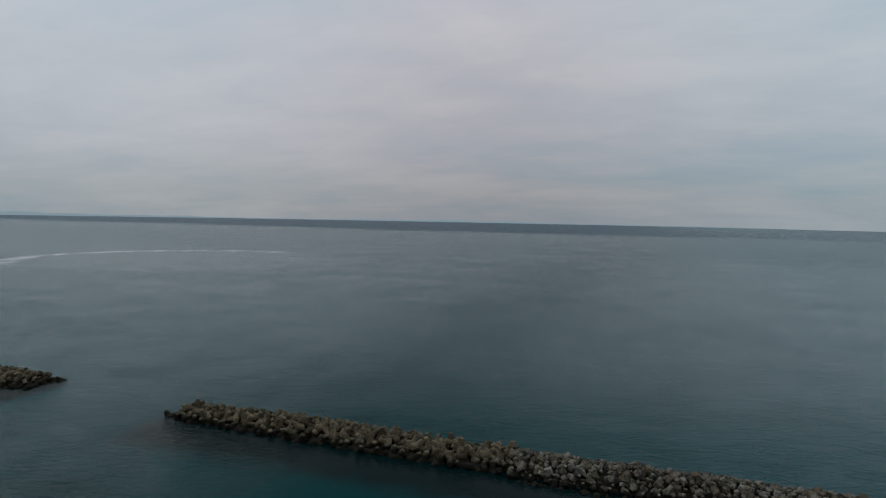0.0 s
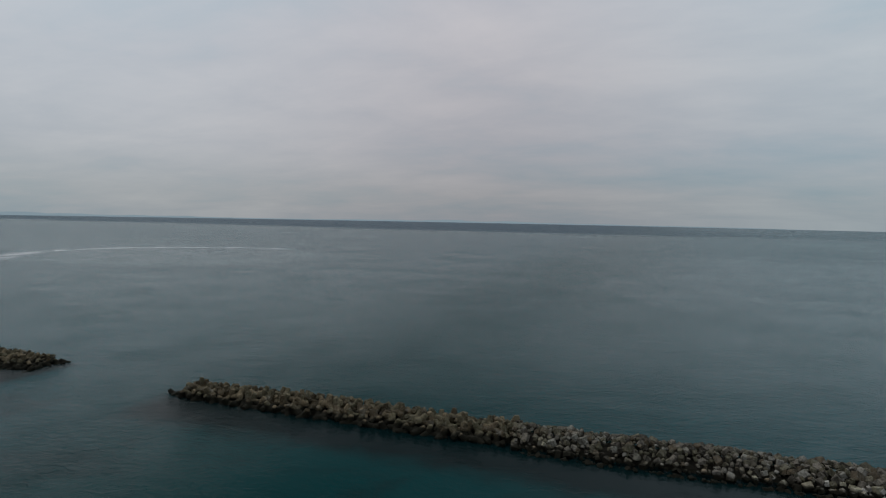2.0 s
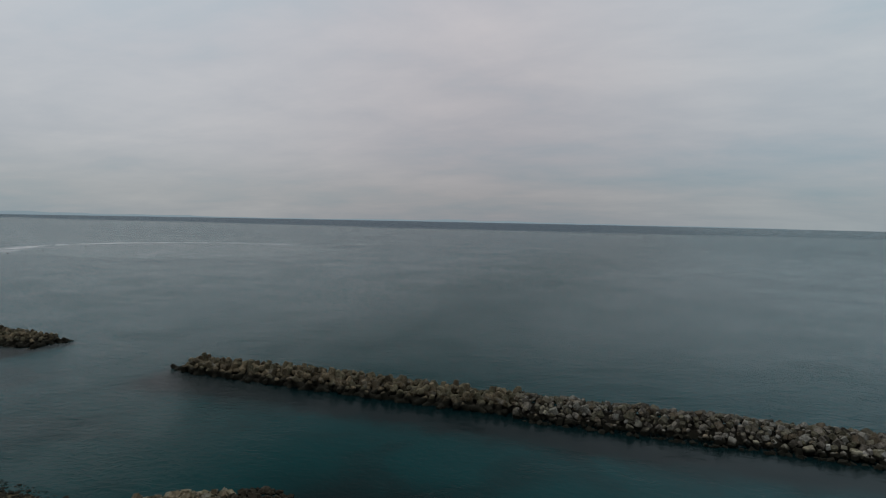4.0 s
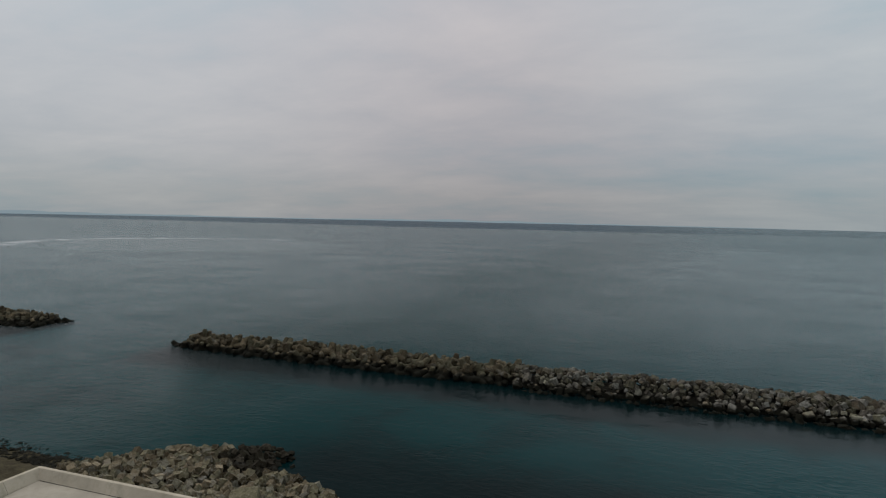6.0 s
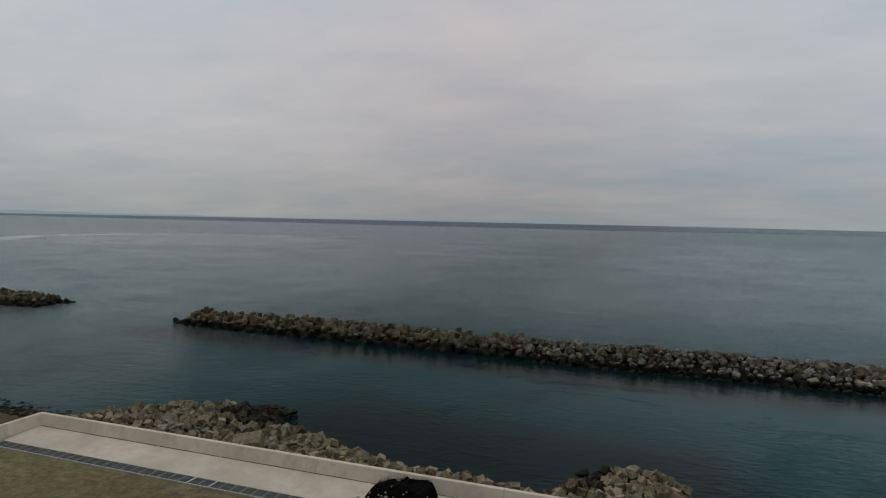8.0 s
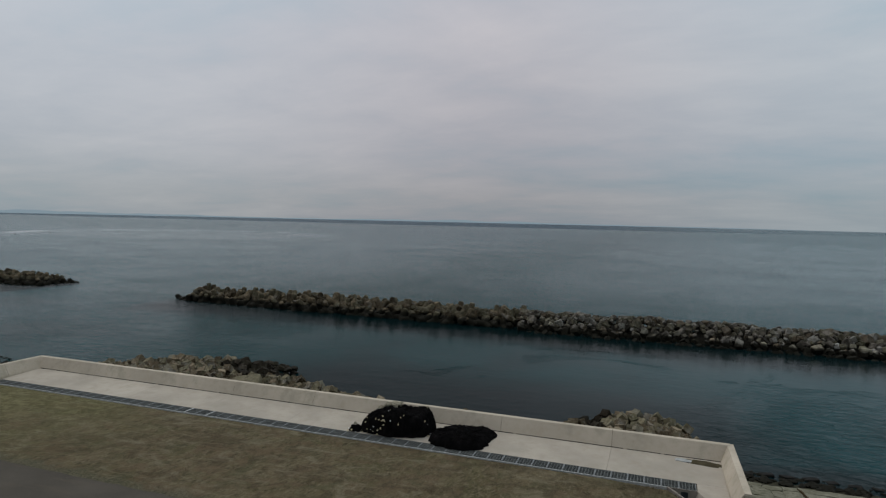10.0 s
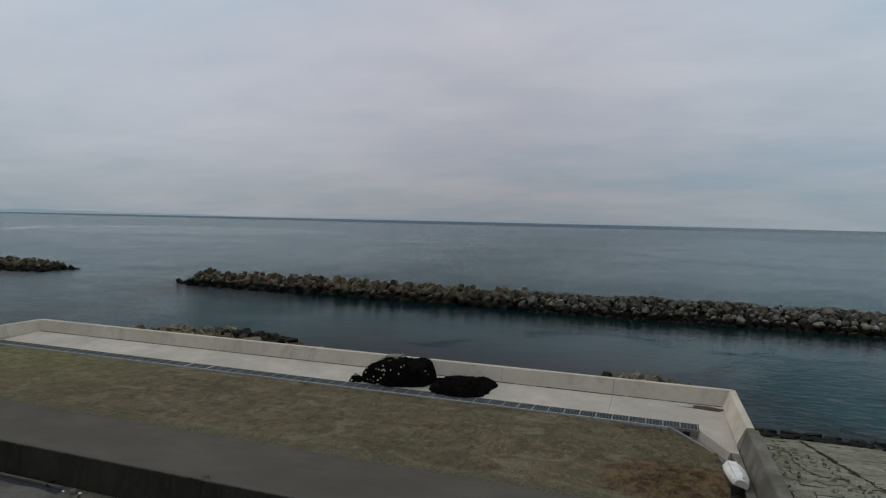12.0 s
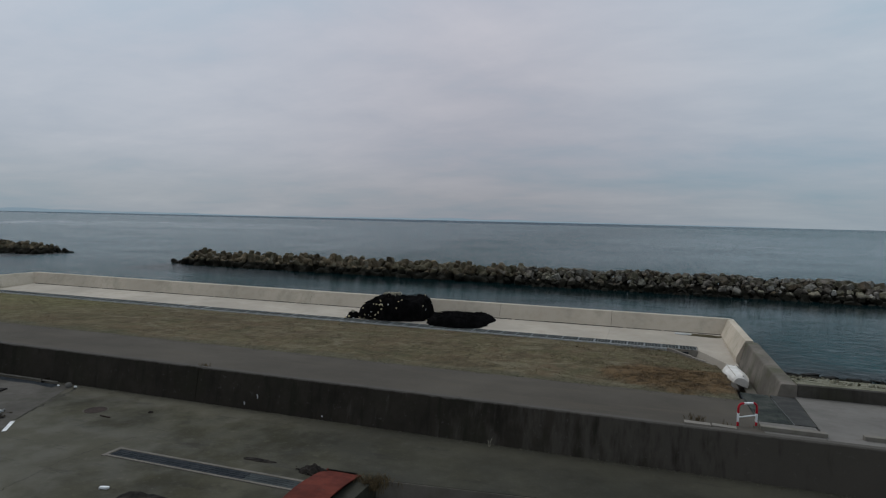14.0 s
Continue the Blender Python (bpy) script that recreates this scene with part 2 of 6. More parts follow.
def turf_tone(m):
    """Dry winter turf: straw, olive and brown patches, a gravelly margin, bare rusty ground near the ditch."""
    c = m.mix(m.step(m.noise(0.22, 5, 0.62), 0.34, 0.66), (0.088, 0.078, 0.037), (0.134, 0.108, 0.062))
    c = m.mix(m.step(m.noise(1.3, 6, 0.75, m.scaled(m.where, (1.3, 0.6, 1), 12)), 0.44, 0.62, 0, 0.8), c, (0.050, 0.041, 0.021))
    c = m.mix(m.step(m.noise(3.2, 6, 0.78, m.scaled(m.where, (1.3, 0.6, 1), -8)), 0.46, 0.62, 0, 0.8), c, (0.165, 0.138, 0.088))
    c = m.mix(m.step(m.noise(0.55, 6, 0.72, None, 0.8), 0.44, 0.62, 0, 0.65), c, (0.112, 0.078, 0.047))
    c = m.mix(m.step(m.noise(0.42, 5, 0.65, m.scaled(m.where, (1, 1, 1), 50), 0.8), 0.50, 0.68, 0, 0.6), c, (0.078, 0.076, 0.040))
    c = m.mix(m.step(m.noise(0.30, 6, 0.7, m.scaled(m.where, (0.8, 1.2, 1), 30), 1.0), 0.50, 0.62, 0, 0.6), c, (0.062, 0.047, 0.027))
    c = m.mix(m.step(m.noise(1.0, 6, 0.7, m.scaled(m.where, (0.85, 0.5, 1), 6), 1.2), 0.50, 0.62, 0, 0.55), c, (0.058, 0.047, 0.027))
    c = m.mix(m.step(m.noise(0.38, 6, 0.7, m.scaled(m.where, (0.7, 1.3, 1), 75), 1.0), 0.52, 0.66, 0, 0.7), c, (0.172, 0.147, 0.096))
    c = m.mix(m.step(m.noise(7.0, 5, 0.75, m.scaled(m.where, (1.2, 0.55, 1), 20)), 0.52, 0.64, 0, 0.42), c, (0.036, 0.031, 0.016))
    # greener towards the west
    west = m.op("ADD", m.axis(0), m.op("MULTIPLY", m.op("SUBTRACT", m.noise(0.15, 5, 0.6), 0.5), 30.0))
    c = m.mix(m.step(west, -30.0, -54.0, 0, 0.6), c, m.mix(m.step(m.noise(1.8, 6, 0.75), 0.4, 0.62), (0.088, 0.086, 0.034), (0.190, 0.176, 0.086)))
    # trodden, gravelly margin along the path
    edge = m.op("ADD", m.axis(1), m.op("MULTIPLY", m.op("SUBTRACT", m.noise(0.6, 6, 0.7), 0.5), 3.0))
    c = m.mix(m.step(edge, 25.9, 26.9, 0.75, 0), c, m.mix(m.step(m.noise(9.0, 4, 0.7), 0.4, 0.62), (0.052, 0.050, 0.032), (0.126, 0.118, 0.078)))
    # rusty ground
    d = m.op("ADD", m.op("POWER", m.op("DIVIDE", m.op("SUBTRACT", m.axis(0), 1.7), 4.2), 2.0), m.op("POWER", m.op("DIVIDE", m.op("SUBTRACT", m.axis(1), 29.3), 3.6), 2.0))
    d = m.op("ADD", d, m.op("MULTIPLY", m.op("SUBTRACT", m.noise(0.7, 6, 0.7), 0.5), 2.3))
    rust = m.mix(m.step(m.noise(1.5, 6, 0.75, m.scaled(m.where, (1.2, 0.7, 1))), 0.40, 0.60), (0.046, 0.029, 0.014), (0.128, 0.082, 0.040))
    return m.mix(m.step(d, 0.45, 1.15, 0.85, 0), c, rust)


def grass_ground_material():
    m = Nodes("dry_turf", 0.95)
    m.base(turf_tone(m))
    m.bump(m.noise(10, 6, 0.7), 0.9, 0.06)
    return m.mat


def blade_material():
    m = Nodes("grass_blades", 0.9)
    c = turf_tone(m)
    light = m.t.nodes.new("ShaderNodeHueSaturation")
    m.feed(m.step(m.island(), 0.0, 1.0, 0.70, 1.28), light.inputs["Value"])
    m.feed(c, light.inputs["Color"])
    m.base(light.outputs[0])
    return m.mat


def plain_material(name, a, b, roughness, scale=6.0, metallic=0.0, relief=0.0):
    m = Nodes(name, roughness, metallic)
    m.base(m.mix(m.step(m.noise(scale, 5, 0.6), 0.35, 0.68), a, b))
    if relief:
        m.bump(m.noise(scale * 4, 5, 0.65), 0.7, relief)
    return m.mat


def net_material():
    m = Nodes("black_net", 1.0, 0.0, 0.04)
    mesh = m.cells(26, None, "DISTANCE_TO_EDGE")
    c = m.mix(m.step(m.noise(1.6, 5, 0.65), 0.4, 0.7), (0.003, 0.003, 0.003), (0.009, 0.008, 0.008))
    m.base(c)
    m.bump(m.noise(3.5, 6, 0.7, None, 1.5), 1.0, 0.14)
    m.bump(mesh, 0.6, 0.02)
    return m.mat


def rust_material():
    m = Nodes("rusty_red_sheet", 0.7)
    c = m.mix(m.step(m.noise(1.6, 5, 0.65), 0.35, 0.65), (0.068, 0.013, 0.008), (0.120, 0.026, 0.015))
    c = m.mix(m.step(m.noise(5, 5, 0.7), 0.55, 0.72, 0, 0.7), c, (0.045, 0.020, 0.012))
    m.base(c)
    m.bump(m.noise(20, 4), 0.4, 0.006)
    return m.mat


def sea_material():
    """Open water: teal body, swell, wind ripples of uneven strength, calm slicks, weed beds inside the breakwater."""
    m = Nodes("sea_water", 0.12, 0.0, 0.5)
    m.bsdf.inputs["IOR"].default_value = 1.333
    x, y = m.axis(0), m.axis(1)
    # wind patches: long streaks lying along the shore
    streaks = m.noise(1.0, 5, 0.6, m.scaled(m.where, (0.006, 0.016, 1), 16), 0.9)
    patch = m.noise(1.0, 5, 0.6, m.scaled(m.where, (0.03, 0.055, 1), 10), 0.8)
    calm = m.step(m.op("ADD", m.op("MULTIPLY", streaks, 0.6), m.op("MULTIPLY", patch, 0.4)), 0.40, 0.62)
    # cat's paws: small patches where the air touches down
    paws = m.noise(1.0, 6, 0.65, m.scaled(m.where, (0.035, 0.022, 1), 28), 0.6)
    # smooth tongue of water with a foam line along its far edge
    dx, dy = m.op("ADD", x, 447.0), m.op("SUBTRACT", y, 507.0)
    r = m.op("SQRT", m.op("ADD", m.op("MULTIPLY", dx, dx), m.op("MULTIPLY", dy, dy)))
    r = m.op("ADD", r, m.op("MULTIPLY", m.op("SUBTRACT", m.noise(0.012, 3), 0.5), 36.0))
    tongue = m.step(r, 110.0, 152.0, 1, 0)
    foam = m.op("MULTIPLY", m.step(m.op("ABSOLUTE", m.op("SUBTRACT", r, 150.0)), 0.0, 19.0, 1, 0), m.step(m.noise(0.02, 4), 0.25, 0.5))
    foam = m.op("MULTIPLY", m.op("MULTIPLY", foam, m.step(dx, 60.0, -40.0)), m.op("MAXIMUM", m.step(dy, -60.0, 0.0), m.step(dx, -62.0, -85.0)))
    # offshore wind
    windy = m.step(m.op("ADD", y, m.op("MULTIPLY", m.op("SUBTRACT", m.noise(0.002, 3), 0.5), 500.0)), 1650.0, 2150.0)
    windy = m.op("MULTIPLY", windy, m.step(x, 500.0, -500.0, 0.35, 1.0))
    # body colour: teal over sand in the lee, darker over weed, bluer far out
    lee = m.step(y, 60.0, 260.0, 1, 0)
    c = m.mix(lee, (0.000, 0.037, 0.043), (0.000, 0.0265, 0.0278))
    # body colour shifts to a brighter teal towards the east
    sand = m.step(m.op("ADD", x, m.op("MULTIPLY", m.op("SUBTRACT", m.noise(0.01, 3), 0.5), 80.0)), -70.0, 130.0)
    sand = m.op("MULTIPLY", sand, m.step(y, 60.0, 150.0, 0.66, 0.9))
    c = m.mix(sand, c, (0.006, 0.055, 0.066))
    c = m.mix(m.step(x, -60.0, -190.0, 0.0, 0.8), c, (0.000, 0.046, 0.058))
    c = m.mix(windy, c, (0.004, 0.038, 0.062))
    weed = m.step(m.noise(0.045, 4, 0.6, None, 0.8), 0.46, 0.66)
    inner = m.op("MULTIPLY", m.step(y, 100.0, 112.0, 1, 0), weed)
    c = m.mix(m.op("MULTIPLY", inner, 0.4), c, (0.003, 0.011, 0.012))
    # sunken rubble and dark reflections below the breakwater and cube heap, painted as colour
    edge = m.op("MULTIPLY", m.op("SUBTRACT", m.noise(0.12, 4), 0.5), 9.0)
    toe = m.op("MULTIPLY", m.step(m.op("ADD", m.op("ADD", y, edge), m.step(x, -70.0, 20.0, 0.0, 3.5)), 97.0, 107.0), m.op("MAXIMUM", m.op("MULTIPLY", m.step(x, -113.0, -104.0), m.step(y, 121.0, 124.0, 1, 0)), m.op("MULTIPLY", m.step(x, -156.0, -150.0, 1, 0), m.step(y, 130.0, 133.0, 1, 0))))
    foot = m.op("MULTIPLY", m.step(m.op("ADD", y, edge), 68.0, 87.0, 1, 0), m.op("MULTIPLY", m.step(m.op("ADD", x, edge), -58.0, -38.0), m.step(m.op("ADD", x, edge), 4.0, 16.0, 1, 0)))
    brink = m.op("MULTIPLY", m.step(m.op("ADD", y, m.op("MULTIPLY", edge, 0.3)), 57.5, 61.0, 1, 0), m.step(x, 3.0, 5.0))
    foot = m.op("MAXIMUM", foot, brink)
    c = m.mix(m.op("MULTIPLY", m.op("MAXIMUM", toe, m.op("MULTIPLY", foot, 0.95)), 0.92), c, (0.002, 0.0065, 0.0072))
    c = m.mix(m.op("MULTIPLY", foam, m.step(paws, 0.42, 0.54, 0.22, 1.0)), c, (0.36, 0.37, 0.38))
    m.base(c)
    ruffle = m.op("SUBTRACT", 1.0, m.op("MULTIPLY", calm, 0.22))
    ruffle = m.op("ADD", ruffle, m.step(paws, 0.35, 0.68, -0.09, 0.09))
    ruffle = m.op("MULTIPLY", ruffle, m.op("SUBTRACT", 1.0, m.op("MULTIPLY", tongue, 0.3)))
    ruffle = m.op("ADD", ruffle, m.op("MULTIPLY", windy, 0.9))
    # still water lies behind the breakwater; swell comes in through the gap beside its head
    shelter = m.op("MAXIMUM", m.step(y, 108.0, 135.0, 0.0, 1.0), m.step(m.op("ADD", x, m.op("MULTIPLY", m.op("SUBTRACT", m.noise(0.03, 3), 0.5), 40.0)), -48.0, -105.0, 0.0, 0.9))
    m.rough(m.op("MULTIPLY", m.step(ruffle, 0.0, 1.9, 0.13, 0.32), m.op("ADD", 0.58, m.op("MULTIPLY", shelter, 0.42))))
    # mirrored sky's brightness put into the specular level by place, stronger east and west
    painted_sheen = m.op("ADD", m.op("MULTIPLY", m.step(y, 104.0, 250.0, 0.085, 1.0), m.op("ADD", m.step(x, -110.0, 100.0, 0.30, 7.1), m.step(x, -90.0, -330.0, 0.0, 0.7))), m.op("ADD", m.step(x, -45.0, -140.0, 0.0, 1.7), m.step(x, -35.0, 50.0, 0.0, 0.45)))
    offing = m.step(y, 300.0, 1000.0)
    painted_sheen = m.op("ADD", m.op("MULTIPLY", painted_sheen, m.op("SUBTRACT", 1.0, offing)), m.op("MULTIPLY", offing, 1.36))
    painted_sheen = m.op("MULTIPLY", painted_sheen, m.op("SUBTRACT", 1.0, m.op("MULTIPLY", windy, 0.42)))
    swell = m.noise(1.0, 3, 0.5, m.scaled(m.where, (0.045, 0.14, 1), 9))
    wave = m.noise(1.0, 4, 0.55, m.scaled(m.where, (0.16, 0.30, 1), 30), 0.6)
    chop = m.noise(1.0, 4, 0.6, m.scaled(m.where, (0.62, 0.95, 1), 32), 0.5)
    ripple = m.noise(1.0, 3, 0.6, m.scaled(m.where, (1.2, 1.5, 1), -30), 0.6)
    open_sea = m.op("ADD", 0.07, m.op("MULTIPLY", shelter, 0.93))
    # a few breaths of wind reach the lee in small patches
    breath = m.step(m.noise(1.0, 4, 0.6, m.scaled(m.where, (0.05, 0.07, 1), 20), 0.8), 0.50, 0.66, 0.0, 0.22)
    inshore = m.op("MULTIPLY", m.op("MULTIPLY", m.step(y, 98.0, 68.0), m.step(x, -8.0, 12.0)), m.step(paws, 0.36, 0.56, 0.14, 0.36))
    open_sea = m.op("MAXIMUM", m.op("MAXIMUM", open_sea, breath), inshore)
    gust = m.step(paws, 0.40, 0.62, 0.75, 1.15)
    # light and dark of wave facets put into the specular level as noise
    painted_facet = m.op("ADD", 1.0, m.op("MULTIPLY", m.op("SUBTRACT", m.noise(1.0, 4, 0.62, m.scaled(m.where, (0.10, 0.24, 1), 24), 1.2), 0.5), m.op("MULTIPLY", open_sea, 1.5)))
    # ruffled water is given less specular, as its steep facets throw back less sky
    m.feed(m.op("MULTIPLY", m.op("MULTIPLY", m.step(ruffle, 0.2, 1.9, 0.15, 0.05), painted_sheen), painted_facet), m.bsdf.inputs["Specular IOR Level"])
    m.bump(swell, m.op("MULTIPLY", open_sea, 0.6), 1.1)
    m.bump(wave, m.op("MULTIPLY", m.op("MULTIPLY", ruffle, open_sea), 0.85), 0.75)
    m.bump(chop, m.op("MULTIPLY", m.op("MULTIPLY", gust, open_sea), 1.0), 0.88)
    m.bump(ripple, m.op("MULTIPLY", m.op("MULTIPLY", gust, open_sea), 0.8), 0.12)
    return m.mat


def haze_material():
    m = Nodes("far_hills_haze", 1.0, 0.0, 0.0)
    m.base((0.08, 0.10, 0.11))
    # the haze before the hills is set as a faint glow of their surface
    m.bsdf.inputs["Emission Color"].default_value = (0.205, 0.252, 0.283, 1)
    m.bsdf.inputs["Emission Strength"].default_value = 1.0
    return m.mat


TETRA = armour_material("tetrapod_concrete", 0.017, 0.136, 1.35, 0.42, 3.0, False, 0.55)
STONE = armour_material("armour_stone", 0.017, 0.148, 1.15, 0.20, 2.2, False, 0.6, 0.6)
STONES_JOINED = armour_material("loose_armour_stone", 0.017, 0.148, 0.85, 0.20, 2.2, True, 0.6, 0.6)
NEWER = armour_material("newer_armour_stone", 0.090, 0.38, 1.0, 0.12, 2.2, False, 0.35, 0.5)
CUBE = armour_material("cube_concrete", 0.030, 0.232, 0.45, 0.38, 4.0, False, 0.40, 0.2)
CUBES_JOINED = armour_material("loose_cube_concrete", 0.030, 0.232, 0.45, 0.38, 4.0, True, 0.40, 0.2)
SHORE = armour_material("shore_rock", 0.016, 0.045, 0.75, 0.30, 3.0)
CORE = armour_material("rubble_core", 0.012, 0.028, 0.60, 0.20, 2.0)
PALE = concrete_material("pale_concrete", 0.40, 0.51, 0.16, 0.3, 0.0, (0.27, 0.245, 0.185), 0.6)
FLOOR = concrete_material("pale_floor", 0.33, 0.42, 0.135, 0.25, 0.0, (0.26, 0.245, 0.19), 0.25)
OLD = concrete_material("old_concrete", 0.100, 0.170, 0.13, 0.5, 0.14, (0.078, 0.079, 0.046), 0.75)
SLAB = concrete_material("revetment_slab", 0.13, 0.23, 0.11, 0.6, 0.0, (0.074, 0.079, 0.040), 0.65)
def slope_material():
    """Very old sea concrete: crumbled, olive and pale grey, rough at every size."""
    m = Nodes("crumbled_concrete", 0.92)
    c = m.mix(m.step(m.noise(0.5, 6, 0.65), 0.32, 0.68), (0.135, 0.129, 0.090), (0.260, 0.248, 0.188))
    c = m.mix(m.op("MULTIPLY", m.random(), 0.35), c, (0.120, 0.116, 0.078))
    c = m.mix(m.step(m.noise(2.2, 6, 0.75, None, 0.5), 0.46, 0.62, 0, 0.55), c, (0.085, 0.083, 0.052))
    c = m.mix(m.step(m.noise(3.6, 5, 0.7), 0.56, 0.70, 0, 0.75), c, (0.340, 0.322, 0.262))
    c = m.mix(m.step(m.noise(1.4, 6, 0.75, m.scaled(m.where, (1.6, 0.8, 1), 25), 1.0), 0.58, 0.64, 0, 0.8), c, (0.028, 0.027, 0.018))
    m.base(c)
    m.bump(m.noise(1.6, 6, 0.7), 1.0, 0.10)
    m.bump(m.noise(8, 5, 0.7), 0.8, 0.04)
    return m.mat


SLOPE = slope_material()
STAINED = concrete_material("dark_stained_concrete", 0.040, 0.075, 0.11, 0.5, 0.6, (0.04, 0.042, 0.022), 0.4)
BLACK = concrete_material("black_stained_concrete", 0.020, 0.036, 0.17, 0.4, 0.55, (0.020, 0.022, 0.012), 0.4, (-7.0, 3.0))
COPING = concrete_material("coping_concrete", 0.17, 0.26, 0.12, 0.6)
GREYC = concrete_material("grey_concrete", 0.122, 0.165, 0.08, 0.4, 0.0, (0.085, 0.085, 0.072), 0.3)
PATHM = asphalt_material("path_asphalt", 0.066, 0.15)
PATCH = concrete_material("yard_patch", 0.070, 0.112, 0.10, 0.5, 0.0, (0.05, 0.048, 0.034), 0.5)
ROAD = road_material("yard_concrete")
KERB = concrete_material("gutter_edge", 0.105, 0.165, 0.12, 0.9)
TURF, BLADES = grass_ground_material(), blade_material()
EARTH = soil_material("earth", (0.06, 0.05, 0.035), (0.11, 0.095, 0.07), (0.04, 0.035, 0.022), 0.4)
BEACH = soil_material("shore_gravel", (0.040, 0.033, 0.019), (0.085, 0.072, 0.042), (0.022, 0.016, 0.010), 0.5)
GRAVEL = plain_material("verge_gravel", (0.05, 0.045, 0.034), (0.16, 0.145, 0.11), 0.95, 9.0)
STEEL = plain_material("galvanised_steel", (0.040, 0.046, 0.042), (0.082, 0.086, 0.074), 0.85, 1.6, 0.0)
GRATE = plain_material("grating_bars", (0.084, 0.090, 0.087), (0.126, 0.131, 0.124), 0.8, 3.0, 0.0)
FRAME = plain_material("grating_frame", (0.30, 0.31, 0.30), (0.42, 0.42, 0.40), 0.7, 4.0)
BAR = plain_material("worn_bar", (0.16, 0.17, 0.17), (0.24, 0.25, 0.25), 0.7, 4.0)
PIT = plain_material("drain_pit", (0.020, 0.024, 0.028), (0.036, 0.040, 0.044), 0.9, 3.0)
PLATE = plain_material("dark_steel_plate", (0.036, 0.036, 0.034), (0.060, 0.059, 0.054), 0.85, 1.6, 0.0)
NET = net_material()
FLOAT_Y = plain_material("yellow_float", (0.52, 0.43, 0.24), (0.64, 0.56, 0.38), 0.5, 8.0)
FLOAT_W = plain_material("white_float", (0.60, 0.60, 0.57), (0.75, 0.75, 0.72), 0.5, 8.0)
ROPE = plain_material("old_rope", (0.26, 0.24, 0.18), (0.40, 0.36, 0.27), 0.9, 12.0)
HULL = plain_material("white_gelcoat", (0.58, 0.55, 0.50), (0.72, 0.69, 0.64), 0.5, 1.6)
HULL_IN = plain_material("boat_rim", (0.30, 0.26, 0.19), (0.48, 0.44, 0.36), 0.7, 4.0)
RED = plain_material("red_paint", (0.30, 0.010, 0.020), (0.40, 0.022, 0.030), 0.45, 5.0)
WHITE = plain_material("white_paint", (0.66, 0.66, 0.65), (0.80, 0.80, 0.79), 0.5, 5.0)
RUST = rust_material()
WEEDY = plain_material("weedy_joint", (0.022, 0.021, 0.013), (0.060, 0.056, 0.034), 0.95, 3.0, 0.0, 0.03)
WETBLOCK = plain_material("black_weed", (0.006, 0.006, 0.005), (0.016, 0.014, 0.011), 0.7, 4.0, 0.0, 0.03)
POST = plain_material("flaking_green_paint", (0.16, 0.20, 0.16), (0.34, 0.36, 0.30), 0.8, 9.0, 0.0, 0.01)
WOOD = plain_material("dark_wet_timber", (0.010, 0.009, 0.008), (0.028, 0.024, 0.019), 0.85, 4.0, 0.0, 0.01)
STRAW = plain_material("dead_stalks", (0.055, 0.042, 0.024), (0.15, 0.11, 0.06), 0.95, 8.0)
BLUE = plain_material("grey_steel_cover", (0.036, 0.041, 0.042), (0.056, 0.062, 0.062), 0.85, 3.0, 0.0)
IRON = plain_material("brown_iron", (0.030, 0.023, 0.019), (0.050, 0.036, 0.029), 0.8, 7.0)
LITTER = plain_material("wet_litter", (0.014, 0.012, 0.011), (0.034, 0.029, 0.024), 0.9, 5.0, 0.0, 0.03)
BUOYM = plain_material("black_buoy", (0.012, 0.012, 0.013), (0.03, 0.03, 0.03), 0.5, 2.0)
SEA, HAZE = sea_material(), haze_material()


# ---- mesh helpers ----
def mesh_of(name, bm, material, smooth=False):
    me = bpy.data.meshes.new(name)
    bmesh.ops.recalc_face_normals(bm, faces=bm.faces[:])
    bm.to_mesh(me)
    bm.free()
    me.materials.append(material)
    if smooth:
        for p in me.polygons:
            p.use_smooth = True
    return me


def thing(name, label, category, group="", kind="", at=(0, 0, 0), turn=0.0):
    ob = tagged(new(name), label, category, group, kind)
    ob.matrix_basis = pose(*at, 0, 0, turn)
    return ob


def solo(name, bm, material, label, category="", group="", kind="", m=None, smooth=False):
    ob = tagged(new(name, mesh_of(name, bm, material, smooth)), label, category, group, kind)
    if m is not None:
        ob.matrix_basis = m
    return ob


def part(name, bm, material, parent, label="", smooth=False):
    ob = new(name, mesh_of(name, bm, material, smooth))
    ob.parent = parent
    return tagged(ob, label)


def piece(name, me, parent, m):
    ob = new(name, me)
    ob.parent = parent
    ob.matrix_basis = m
    return ob


def add_box(bm, x0, x1, y0, y1, z0, z1, bevel=0.0, turn=None):
    c = Vector(((x0 + x1) / 2, (y0 + y1) / 2, (z0 + z1) / 2))
    m = Matrix.Translation(c) @ (turn or Matrix()) @ Matrix.Diagonal((x1 - x0, y1 - y0, z1 - z0, 1))
    made = bmesh.ops.create_cube(bm, size=1.0, matrix=m)
    if bevel:
        edges = list({e for v in made["verts"] for e in v.link_edges})
        bmesh.ops.bevel(bm, geom=edges, offset=bevel, segments=2, affect="EDGES", profile=0.6)
    return bm


def box(*a, **k):
    return add_box(bmesh.new(), *a, **k)


